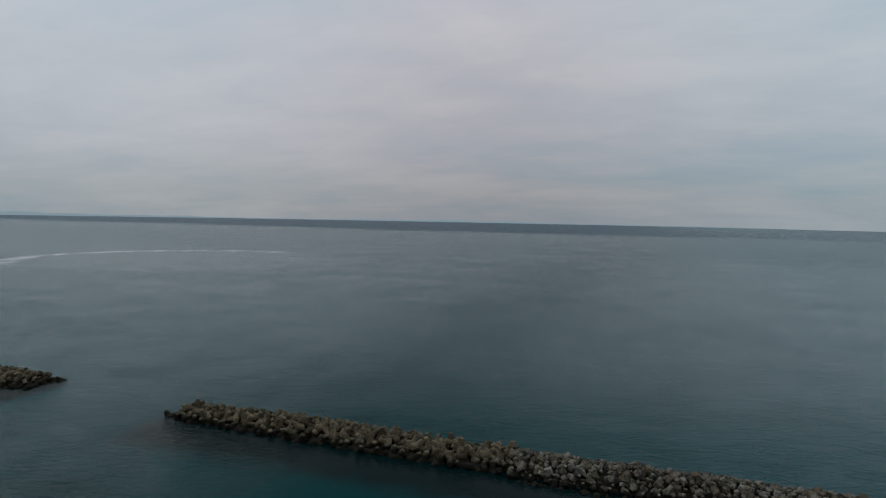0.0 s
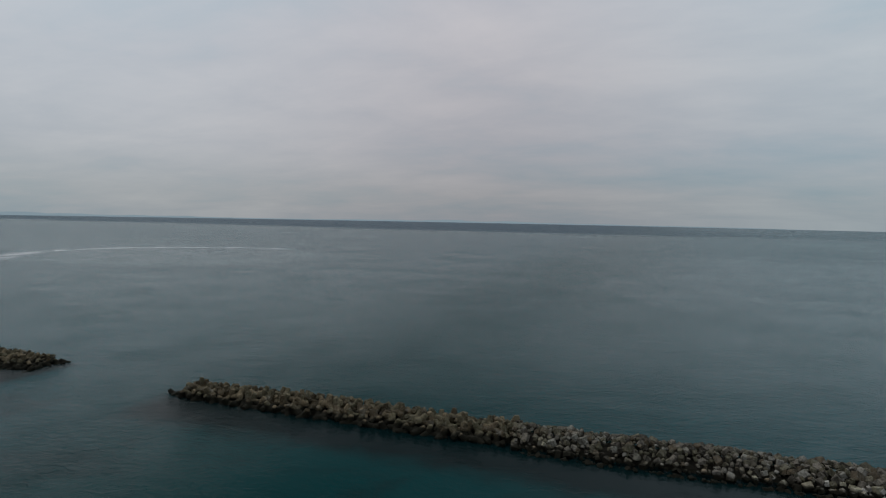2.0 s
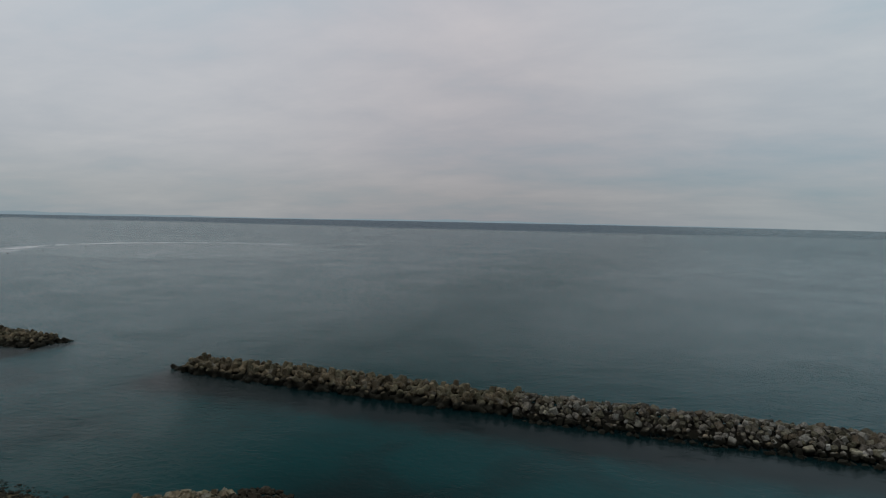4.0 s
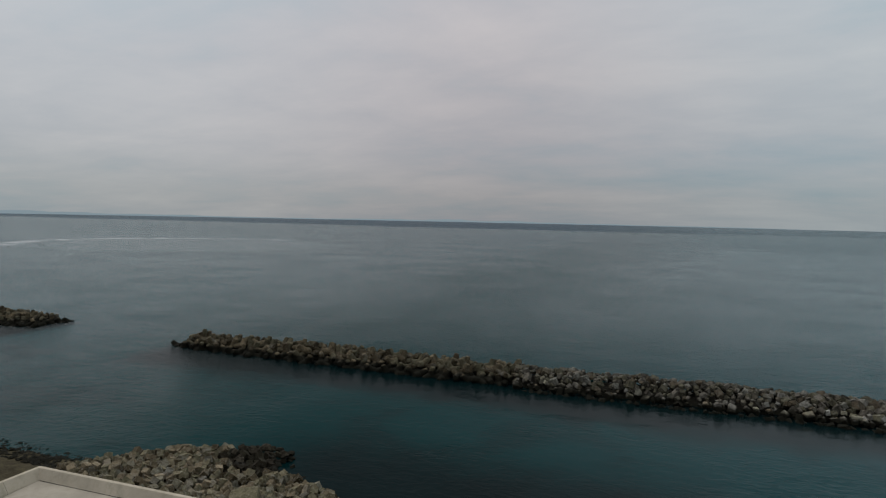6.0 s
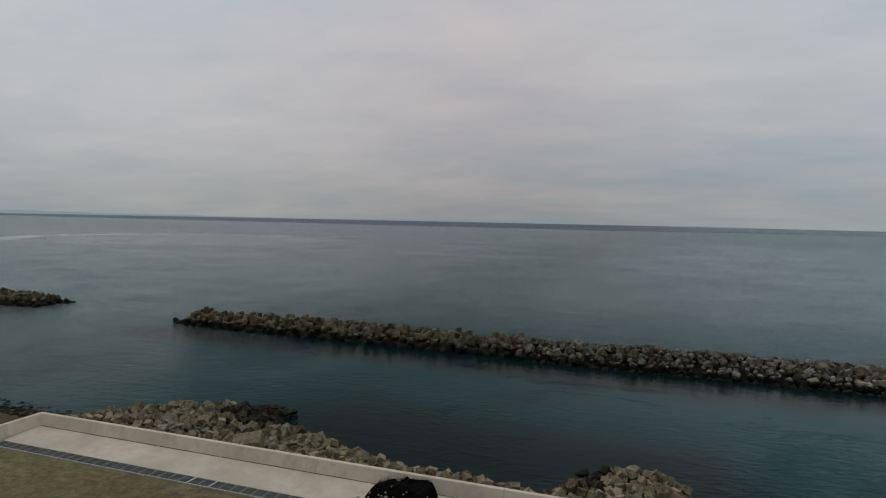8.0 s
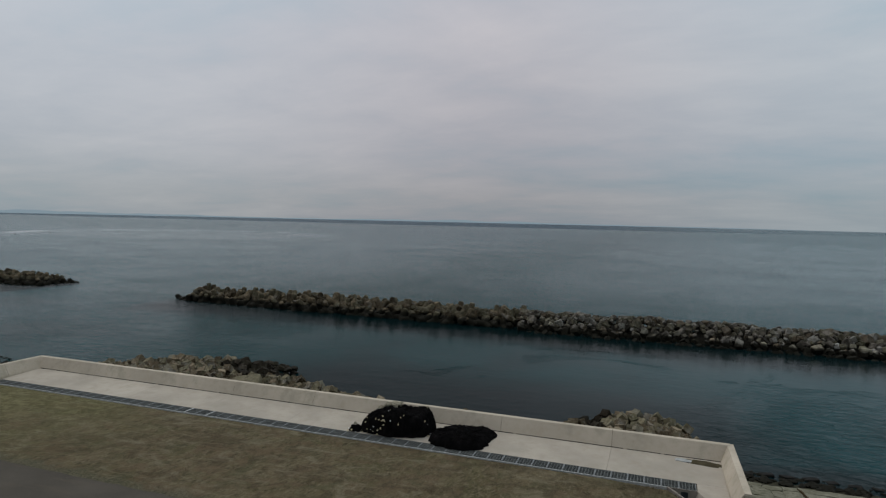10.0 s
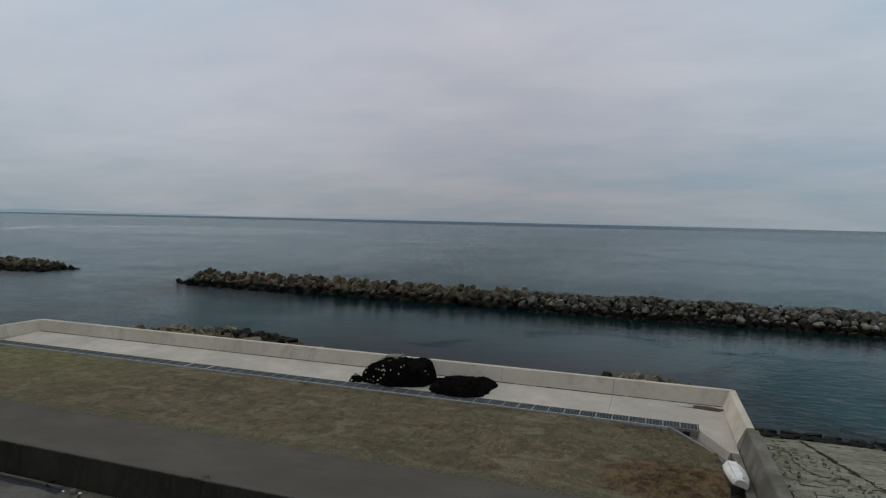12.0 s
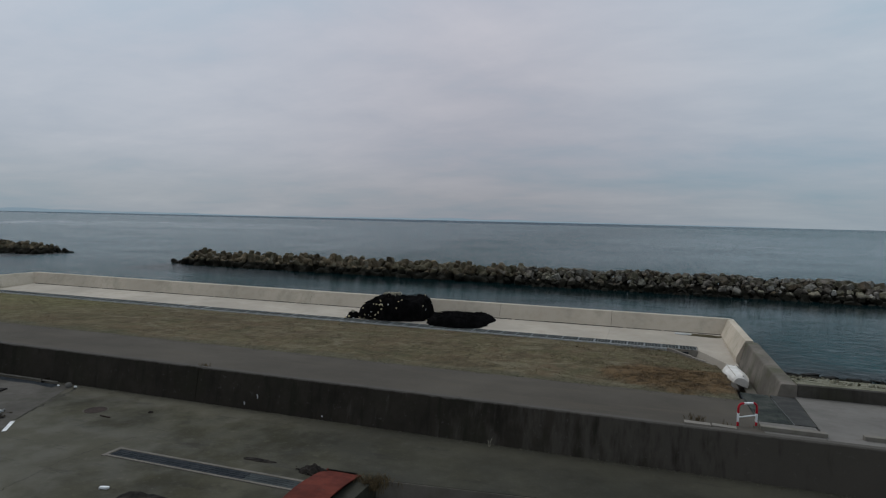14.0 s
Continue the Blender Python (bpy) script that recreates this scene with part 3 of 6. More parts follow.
def prism(profile, a, b, axis="x", bevel=0.0):
    """A profile (list of two coordinates) drawn out from a to b along x (profile in y, z) or y (profile in x, z)."""
    bm = bmesh.new()

    def at(p, s):
        return (s, p[0], p[1]) if axis == "x" else (p[0], s, p[1])
    v0 = [bm.verts.new(at(p, a)) for p in profile]
    v1 = [bm.verts.new(at(p, b)) for p in profile]
    n = len(profile)
    bm.faces.new(v0)
    bm.faces.new(v1[::-1])
    for k in range(n):
        bm.faces.new((v0[k], v0[(k + 1) % n], v1[(k + 1) % n], v1[k]))
    bmesh.ops.recalc_face_normals(bm, faces=bm.faces[:])
    if bevel:
        bmesh.ops.bevel(bm, geom=bm.edges[:], offset=bevel, segments=2, affect="EDGES")
    return bm


def add_tube(bm, points, radius, sides=8):
    """A round bar along the points."""
    pts = [Vector(p) for p in points]
    rings = []
    for k, p in enumerate(pts):
        d = (pts[min(k + 1, len(pts) - 1)] - pts[max(k - 1, 0)]).normalized()
        u = d.cross(Vector((0, 0, 1)))
        u = (u if u.length > 0.05 else d.cross(Vector((0, 1, 0)))).normalized()
        w = d.cross(u)
        rings.append([bm.verts.new(p + radius * (u * math.cos(a) + w * math.sin(a))) for a in (2 * math.pi * s / sides for s in range(sides))])
    for r0, r1 in zip(rings, rings[1:]):
        for s in range(sides):
            bm.faces.new((r0[s], r0[(s + 1) % sides], r1[(s + 1) % sides], r1[s]))
    bm.faces.new(rings[0][::-1])
    bm.faces.new(rings[-1])
    return bm


def hill(x, y, seed=0.0, scale=0.3):
    return noise.noise((x * scale + seed, y * scale - seed, seed))


def grid(xs, ys, height):
    bm = bmesh.new()
    vs = [[bm.verts.new((x, y, height(x, y))) for x in xs] for y in ys]
    for j in range(len(ys) - 1):
        for i in range(len(xs) - 1):
            bm.faces.new((vs[j][i], vs[j][i + 1], vs[j + 1][i + 1], vs[j + 1][i]))
    return bm


def steps(a, b, n):
    return [a + (b - a) * k / n for k in range(n + 1)]


rng = random.Random(11)


def spin(r=rng):
    """A turn to any side, evenly spread."""
    return Euler((r.uniform(0, 6.28), math.asin(r.uniform(-1, 1)), r.uniform(0, 6.28))).to_matrix().to_4x4()


# ---- the large structure ----
def sea():
    bm = bmesh.new()
    rings, n = [40, 90, 160, 300, 600, 1200, 2400, 4880], 240
    centre = bm.verts.new((0, 0, 0))
    last = None
    for r in rings:
        ring = [bm.verts.new((r * math.cos(2 * math.pi * k / n), r * math.sin(2 * math.pi * k / n), 0)) for k in range(n)]
        for k in range(n):
            if last:
                bm.faces.new((last[k], last[(k + 1) % n], ring[(k + 1) % n], ring[k]))
            else:
                bm.faces.new((centre, ring[k], ring[(k + 1) % n]))
        last = ring
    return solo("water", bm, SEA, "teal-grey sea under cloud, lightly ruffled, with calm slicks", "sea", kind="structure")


def far_hills():
    """A faint low coast along the horizon."""
    bm = bmesh.new()
    n = 260
    base, top = [], []
    for k in range(n + 1):
        a = radians(-25 + 90 * k / n)
        x, y = -4870 * math.sin(a), 4870 * math.cos(a)
        d = math.degrees(a)
        h = 8 + 22 * max(0, 1 - abs(d - 60) / 24) + 13 * max(0, 1 - abs(d - 17) / 13)
        h *= 0.8 + 0.45 * noise.noise((d * 0.35, 0, 4)) + 0.2 * noise.noise((d * 1.4, 3, 4))
        h *= min(1, max(0, (d + 12) / 8))
        base.append(bm.verts.new((x, y, -2)))
        top.append(bm.verts.new((x, y, max(h, -1.5))))
    for k in range(n):
        bm.faces.new((base[k], base[k + 1], top[k + 1], top[k]))
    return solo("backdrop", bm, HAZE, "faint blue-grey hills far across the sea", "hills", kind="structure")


def land():
    prof = ((-4500, 3.2), (-300, 3.2), (-20, 3.2), (15, 3.2), (28, 3.3), (36, 2.6), (45, 1.0), (52, -0.6), (60, -2.5))
    bm = bmesh.new()
    xs = [-4500, -900, -300, -150, -90, -60, -30, 0, 30, 60, 150, 400, 1500, 4500]
    rows = [[bm.verts.new((x, y, z)) for x in xs] for y, z in prof]
    for a, b in zip(rows, rows[1:]):
        for i in range(len(xs) - 1):
            bm.faces.new((a[i], a[i + 1], b[i + 1], b[i]))
    return solo("ground", bm, EARTH, "bare earth under the shore works", "ground", kind="structure")


WALL_X0 = -58.74                           # west outer face of the raised parapet


def path_z(y):
    return 5.55 - 0.068 * (y - 20.6)


def turf_z(y):
    return path_z(25.8) + (4.38 - path_z(25.8)) * (y - 25.8) / (39.2 - 25.8)


def seaward_parapet():
    wall = thing("wall_seaward", "pale concrete parapet with a sloping inner face and open joints", "wall", kind="structure")
    prof = [(44.34, 4.0), (44.34, 4.67), (44.84, 5.65), (44.88, 5.68), (45.22, 5.68), (45.26, 5.65), (45.26, 0.5), (44.5, 0.5)]
    for k in range(8):
        a, b = max(WALL_X0 + 8 * k, -58.34), min(WALL_X0 + 8 * (k + 1), 4.86)
        part("wall_panel", prism(prof, a + 0.011 * (k > 0), b - 0.011 * (k < 7)), PALE, wall)
    r = random.Random(19)
    x = WALL_X0 + 1.2
    while x < 4.2:
        b = min(x + r.uniform(0.5, 3.2), 4.3)
        part("foot_joint", box(x, b, 44.318, 44.346, 4.4, 4.676 + r.uniform(0.006, 0.022)), STAINED, wall, "dark open joint along the foot")
        x = b + (r.uniform(0.05, 0.3) if r.random() < 0.3 else 0.0)
    # shallow contraction grooves halfway along each panel, and dirty joint fillers
    for k in range(1, 8):
        x = WALL_X0 + 8 * k
        part("joint_filler", prism([(44.36, 4.1), (44.36, 4.66), (44.87, 5.66), (45.2, 5.66), (45.2, 4.1)], x - 0.010, x + 0.010), STAINED, wall)
    return wall


def side_parapets():
    right = thing("wall_side", "concrete side parapet, pale new length meeting a darker old length", "wall", kind="structure")
    new_prof = [(4.42, 3.9), (4.42, 4.66), (4.84, 5.61), (4.87, 5.64), (5.23, 5.64), (5.26, 5.61), (5.26, 0.6), (4.6, 0.6)]
    old_prof = [(4.50, 3.6), (4.56, 4.3), (4.86, 5.53), (4.90, 5.57), (5.42, 5.57), (5.46, 5.53), (5.46, 0.6), (4.7, 0.6)]

    def askew(bm):
        """The wall runs slightly outwards towards the land."""
        for v in bm.verts:
            v.co.x += -0.17 + (45.25 - v.co.y) * 0.0235
        return bm
    part("new_length", askew(prism(new_prof, 37.02, 45.255, "y")), PALE, right, "pale smooth concrete")
    part("old_length", askew(prism(old_prof, 27.62, 37.0, "y", 0.02)), OLD, right, "darker stained old concrete")
    toe = [(4.08, 3.7), (4.08, 4.32), (4.20, 4.36), (4.49, 4.36), (4.49, 3.7)]
    part("toe", askew(prism(toe, 27.7, 37.0, "y")), OLD, right, "narrow concrete toe beside the ditch")
    left = thing("wall_side", "pale concrete side parapet with stained joints", "wall", kind="structure")
    prof = [(-57.60, 3.9), (-57.75, 4.66), (-58.30, 5.62), (-58.33, 5.65), (-58.70, 5.65), (-58.74, 5.62), (-58.74, 0.6), (-58.0, 0.6)]
    for a, b in ((27.0, 34.6), (34.63, 41.2), (41.23, 45.255)):
        part("wall_panel", prism(prof, a, b, "y"), PALE, left)


def floor_and_turf():
    fl = thing("floor", "pale smooth concrete apron behind the parapet", "floor", kind="structure")
    for k in range(8):
        a, b = max(WALL_X0 + 8 * k, -58.1), min(WALL_X0 + 8 * (k + 1), 4.46)
        prof = [(40.53, 3.9), (40.53, 4.44), (44.31, 4.65), (44.31, 3.9)]
        part("floor_panel", prism(prof, a + 0.007, b - 0.007), FLOOR, fl)
    # tongue of the apron beside the wall, standing above the ditch
    bm = bmesh.new()
    top = [bm.verts.new(c) for c in ((2.66, 40.52, 4.44), (2.66, 39.34, 4.43), (4.05, 36.3, 4.36), (4.52, 36.3, 4.36), (4.46, 40.52, 4.44))]
    face = bm.faces.new(top)
    geo = bmesh.ops.extrude_face_region(bm, geom=[face])
    for g in geo["geom"]:
        if isinstance(g, bmesh.types.BMVert):
            g.co.z -= 0.8
            g.co.x -= 0.25 if g.co.x < 4.2 else 0
    part("floor_tongue", bm, FLOOR, fl)
    # ditch bed
    bm = bmesh.new()
    rows = []
    for y in steps(27.7, 39.34, 16):
        x0 = 3.40 if y < 35.9 else 3.3 - (y - 35.9) * 0.70
        x1 = 4.55 if y < 36.5 else 4.3 - (y - 36.3) * 0.5
        rows.append([bm.verts.new((x0 + (x1 - x0) * k / 5, y, 3.92 + 0.05 * math.cos(k * 1.26))) for k in range(6)])
    for a, b in zip(rows, rows[1:]):
        for k in range(5):
            bm.faces.new((a[k], a[k + 1], b[k + 1], b[k]))
    solo("ditch", bm, GREYC, "grey concrete bed of the ditch beside the old wall", "ditch", kind="structure", smooth=True)
    # turf
    r = random.Random(5)

    def turf(x, y):
        e = min(1.0, (y - 25.8) / 0.6, (39.25 - y) / 0.6)
        dip = max(0.0, min(1.0, (x + 0.5) / 3.0)) * max(0.0, min(1.0, (y - 31.0) / 4.5))
        return turf_z(y) - 0.26 * dip * max(0.0, min(1.0, (40.5 - y) / 3.0)) + max(0, e) * (0.05 + 0.07 * hill(x, y, 2.0, 0.5) + 0.03 * hill(x, y, 6.0, 2.1))
    xs = steps(-66, 3.42, 230)
    ys = steps(25.75, 39.24, 46)
    bm = bmesh.new()
    rows = []
    for y in ys:
        edge = 3.42 if y < 35.9 else 3.42 - (y - 35.9) * 0.72
        edge += 0.10 * hill(y, 1.0, 3.0, 1.1)
        rows.append([bm.verts.new((-66 + (edge + 66) * ((x + 66) / 69.42), y + (0.18 * hill(x, 0, 9.0, 0.7) if y == ys[0] else 0), turf(x, y))) for x in xs])
    for a, b in zip(rows, rows[1:]):
        for k in range(len(xs) - 1):
            bm.faces.new((a[k], a[k + 1], b[k + 1], b[k]))
    # skirt down into the ditch
    low = [bm.verts.new((row[-1].co.x + 0.05, row[-1].co.y, 3.6)) for row in rows]
    for k in range(len(rows) - 1):
        bm.faces.new((rows[k][-1], low[k], low[k + 1], rows[k + 1][-1]))
    solo("lawn", bm, TURF, "strip of dry olive and straw-brown turf", "grass", kind="structure", smooth=True)
    # tufts
    v, f = [], []
    for _ in range(15000):
        y = 25.7 + 13.5 * r.random() ** 0.9
        edge = 3.35 if y < 35.9 else 3.35 - (y - 35.9) * 0.72
        x = edge - 62 * r.random() ** 1.15
        if hill(x, y, 5.0, 0.8) < -0.25:
            continue
        z = turf(x, y)
        for _ in range(3):
            a, s, lean = r.random() * 6.28, 0.012 + 0.035 * r.random(), 0.04 + r.random() * 0.10
            px, py = x + r.gauss(0, 0.07), y + r.gauss(0, 0.07)
            c, d = math.cos(a), math.sin(a)
            k = len(v)
            v += [(px - c * 0.024, py - d * 0.024, z - 0.02), (px + c * 0.024, py + d * 0.024, z - 0.02), (px - d * lean, py + c * lean, z + s)]
            f.append((k, k + 1, k + 2))
    me = bpy.data.meshes.new("grass")
    me.from_pydata(v, [], f)
    me.materials.append(BLADES)
    tagged(new("grass", me), "short dry winter grass, straw and olive", "grass", kind="stuff")
    # taller dead bracken over the bare rusty ground
    v, f = [], []
    for _ in range(4200):
        x, y = 1.2 + r.gauss(0, 1.7), 29.3 + r.gauss(0, 2.0)
        if not 25.9 < y < 35.0 or x > 3.3 or hill(x, y, 5.0, 0.9) < -0.15:
            continue
        z = turf(x, y)
        for _ in range(3):
            a, h, w = r.random() * 6.28, r.uniform(0.015, 0.05), r.uniform(0.014, 0.030)
            px, py = x + r.gauss(0, 0.05), y + r.gauss(0, 0.05)
            c, d = math.cos(a), math.sin(a)
            k = len(v)
            v += [(px - c * w, py - d * w, z - 0.02), (px + c * w, py + d * w, z - 0.02), (px - d * h * 3.0, py + c * h * 3.0, z + h)]
            f.append((k, k + 1, k + 2))
    me = bpy.data.meshes.new("bracken")
    me.from_pydata(v, [], f)
    me.materials.append(BLADES)
    tagged(new("bracken", me), "dead rust-brown bracken beside the ditch", "bracken", kind="stuff")


def drain_gratings():
    """A channel along the lawn covered with galvanised gratings, each about a metre long."""
    drain = thing("drain_channel", "long drain channel with pale kerbs covered by steel gratings", "drain", kind="structure")
    part("channel_bed", box(-57.5, 2.60, 39.36, 40.48, 3.7, 4.30), PIT, drain)
    part("kerb_land", box(-57.5, 0.95, 39.28, 39.345, 3.9, 4.452, bevel=0.008), FRAME, drain, "thin pale kerb")
    part("kerb_sea", box(-57.5, 2.64, 40.49, 40.52, 3.9, 4.450, bevel=0.004), COPING, drain, "thin pale kerb")
    # one grating: bearing bars, cross bars and pale worn end bars
    L = 0.985
    bm = bmesh.new()
    for y0, y1 in ((-0.56, -0.51), (0.51, 0.56)):
        add_box(bm, 0, L, y0, y1, -0.05, 0.0)
    for k in range(1, 5):
        add_box(bm, L * k / 5 - 0.02, L * k / 5 + 0.02, -0.51, 0.51, -0.045, -0.002)
    for k in range(1, 15):
        y = -0.51 + 1.02 * k / 15
        add_box(bm, 0.04, L - 0.04, y - 0.008, y + 0.008, -0.05, -0.008)
    dark = len(bm.faces)
    for x0, x1 in ((0, 0.04), (L - 0.04, L)):
        add_box(bm, x0, x1, -0.56, 0.56, -0.05, 0.003)
    bm.faces.ensure_lookup_table()
    for f in bm.faces[dark:]:
        f.material_index = 1
    grate = mesh_of("grating", bm, GRATE)
    grate.materials.append(BAR)
    x = -57.4
    while x < 1.7:
        if not (-35.7 < x < -33.6):
            piece("grating", grate, drain, pose(x, 39.92, 4.448))
        x += 1.0
    # a pair of covers in a pale frame, newer than the rest
    for x in (-35.4, -34.4):
        piece("grating", grate, drain, pose(x, 39.92, 4.452))
    for x in (-35.52, -33.40):
        part("cover_frame", box(x, x + 0.12, 39.34, 40.50, 4.2, 4.462, bevel=0.006), FRAME, drain, "pale frame between the covers")
    # low kerb that swings from the drain's end round the lawn's corner
    bm = bmesh.new()
    pts = [(0.95, 39.3), (1.5, 38.55), (2.2, 37.55), (2.9, 36.5), (3.25, 35.9)]
    for (xa, ya), (xb, yb) in zip(pts, pts[1:]):
        d = Vector((xb - xa, yb - ya, 0))
        m = Matrix.Rotation(math.atan2(d.y, d.x), 4, "Z")
        top = 4.47 - 0.05 * (xa - 0.95)
        add_box(bm, (xa + xb) / 2 - d.length / 2, (xa + xb) / 2 + d.length / 2, (ya + yb) / 2 - 0.06, (ya + yb) / 2 + 0.06, 3.85, top, 0.01, m)
    solo("kerb", bm, COPING, "narrow pale concrete kerb round the lawn's corner", "kerb", kind="structure")
    part("end_wall", box(0.98, 2.64, 39.29, 39.345, 3.7, 4.445, bevel=0.006), COPING, drain, "pale side wall of the channel's end")
    solo("drain_outlet", box(1.72, 2.12, 39.262, 39.288, 3.95, 4.30, bevel=0.005), PIT, "dark open outlet at the drain's end", "drain", kind="structure")


def promenade():
    bm = prism([(20.72, 4.0), (20.72, path_z(20.72)), (26.1, path_z(26.1)), (26.1, 4.0)], -110, 3.58)
    solo("path", bm, PATHM, "worn grey asphalt path along the sea wall", "path", kind="structure")
    bm = prism([(20.72, 4.0), (20.72, path_z(20.72)), (27.64, path_z(27.2)), (27.64, 4.0)], 5.43, 90)
    for v in bm.verts:
        if v.co.x < 6:
            v.co.x += (v.co.y - 22.45) * 0.05 - 0.08
    solo("path", bm, GREYC, "smooth light grey concrete path", "path", kind="structure")
    solo("pavement", prism([(20.72, 4.0), (20.72, path_z(20.72) - 0.01), (22.42, path_z(22.42) - 0.01), (22.42, 4.0)], 3.60, 5.27), GREYC, "grey concrete strip before the drain covers", "path", kind="structure")
    # ribbed drain covers and a plain plate across the path
    covers = thing("drain_cover", "ribbed steel drain covers laid across the path", "drain cover")
    part("bed", prism([(22.45, 4.0), (22.45, path_z(22.45) - 0.06), (27.6, path_z(27.6) - 0.06), (27.6, 4.0)], 3.60, 4.66), PIT, covers)
    rib = None
    for k in range(34):
        y = 22.5 + 0.15 * k
        m = pose(3.62, y, path_z(y) - 0.035, math.degrees(math.atan(-0.068)))
        if rib is None:
            rib = mesh_of("rib", add_box(bmesh.new(), 0, 1.02, 0, 0.085, 0, 0.03, bevel=0.006), STEEL)
        piece("rib", rib, covers, m)
    part("edge_angle", prism([(22.45, path_z(22.45) - 0.08), (22.45, path_z(22.45)), (27.0, path_z(27.0)), (27.0, path_z(27.0) - 0.08)], 4.675, 4.70), GRATE, covers, "thin pale steel edge")
    bm = bmesh.new()
    vs = [bm.verts.new((x, y, path_z(y) + 0.006)) for x, y in ((4.70, 22.45), (5.33, 22.45), (5.40, 24.0), (5.58, 27.4), (4.72, 27.55))]
    face = bm.faces.new(vs)
    geo = bmesh.ops.extrude_face_region(bm, geom=[face])
    for g in geo["geom"]:
        if isinstance(g, bmesh.types.BMVert):
            g.co.z -= 1.2
    solo("drain_plate", bm, PLATE, "dark flush steel plate beside the ribbed covers", "drain cover")
    # sea wall: battered, stained black, with open joints
    wall = thing("wall_landward", "black-stained battered concrete sea wall with open joints", "wall", kind="structure")
    prof = [(20.02, 3.4), (20.42, 5.53), (20.46, 5.57), (20.70, 5.57), (20.70, 3.4)]
    cuts = [-110, -77.4, -47.4, -17.4, 12.6, 42.6, 90]
    for a, b in zip(cuts, cuts[1:]):
        part("wall_panel", prism(prof, a + 0.008, b - 0.008, bevel=0.008), BLACK, wall)
    # low wall at the head of the revetment
    low = thing("wall_revetment", "low dark-stained concrete wall with a broad top", "wall", kind="structure")
    part("wall_face", prism([(27.66, 3.6), (27.60, 5.58), (27.64, 5.61), (27.75, 5.61), (27.75, 3.6)], 5.70, 90), STAINED, low)
    part("crest", prism([(27.752, 3.6), (27.752, 5.615), (28.30, 5.57), (28.30, 3.6)], 5.70, 90), SLOPE, low, "rough broad concrete crest")
    # broken copings on the sea wall
    bars = ((1.25, 2.05, 20.80, 5.55, 0.06, 1.0), (2.07, 2.80, 20.86, 5.53, 0.06, -1.5), (3.50, 5.32, 21.22, 5.49, 0.15, -1.2), (6.35, 8.3, 21.45, 5.48, 0.15, 0.5), (8.6, 11.6, 21.45, 5.48, 0.15, 0.0))
    for a, b, y, z, h, turn in bars:
        bm = box(-(b - a) / 2, (b - a) / 2, -0.12, 0.12, 0, h, bevel=0.02)
        for v in bm.verts:
            v.co += Vector((0.03 * hill(v.co.x * 3, v.co.y, 1.0, 2), 0.03 * hill(v.co.x, v.co.y, 3.0, 3), 0.03 * hill(v.co.x, v.co.y, 5.0, 2)))
        solo("coping_stone", bm, COPING if a < 2 else SLAB, "chipped concrete coping bar on the sea wall", "coping", "copings on the sea wall", m=pose((a + b) / 2, y, z, 0, 0, turn))


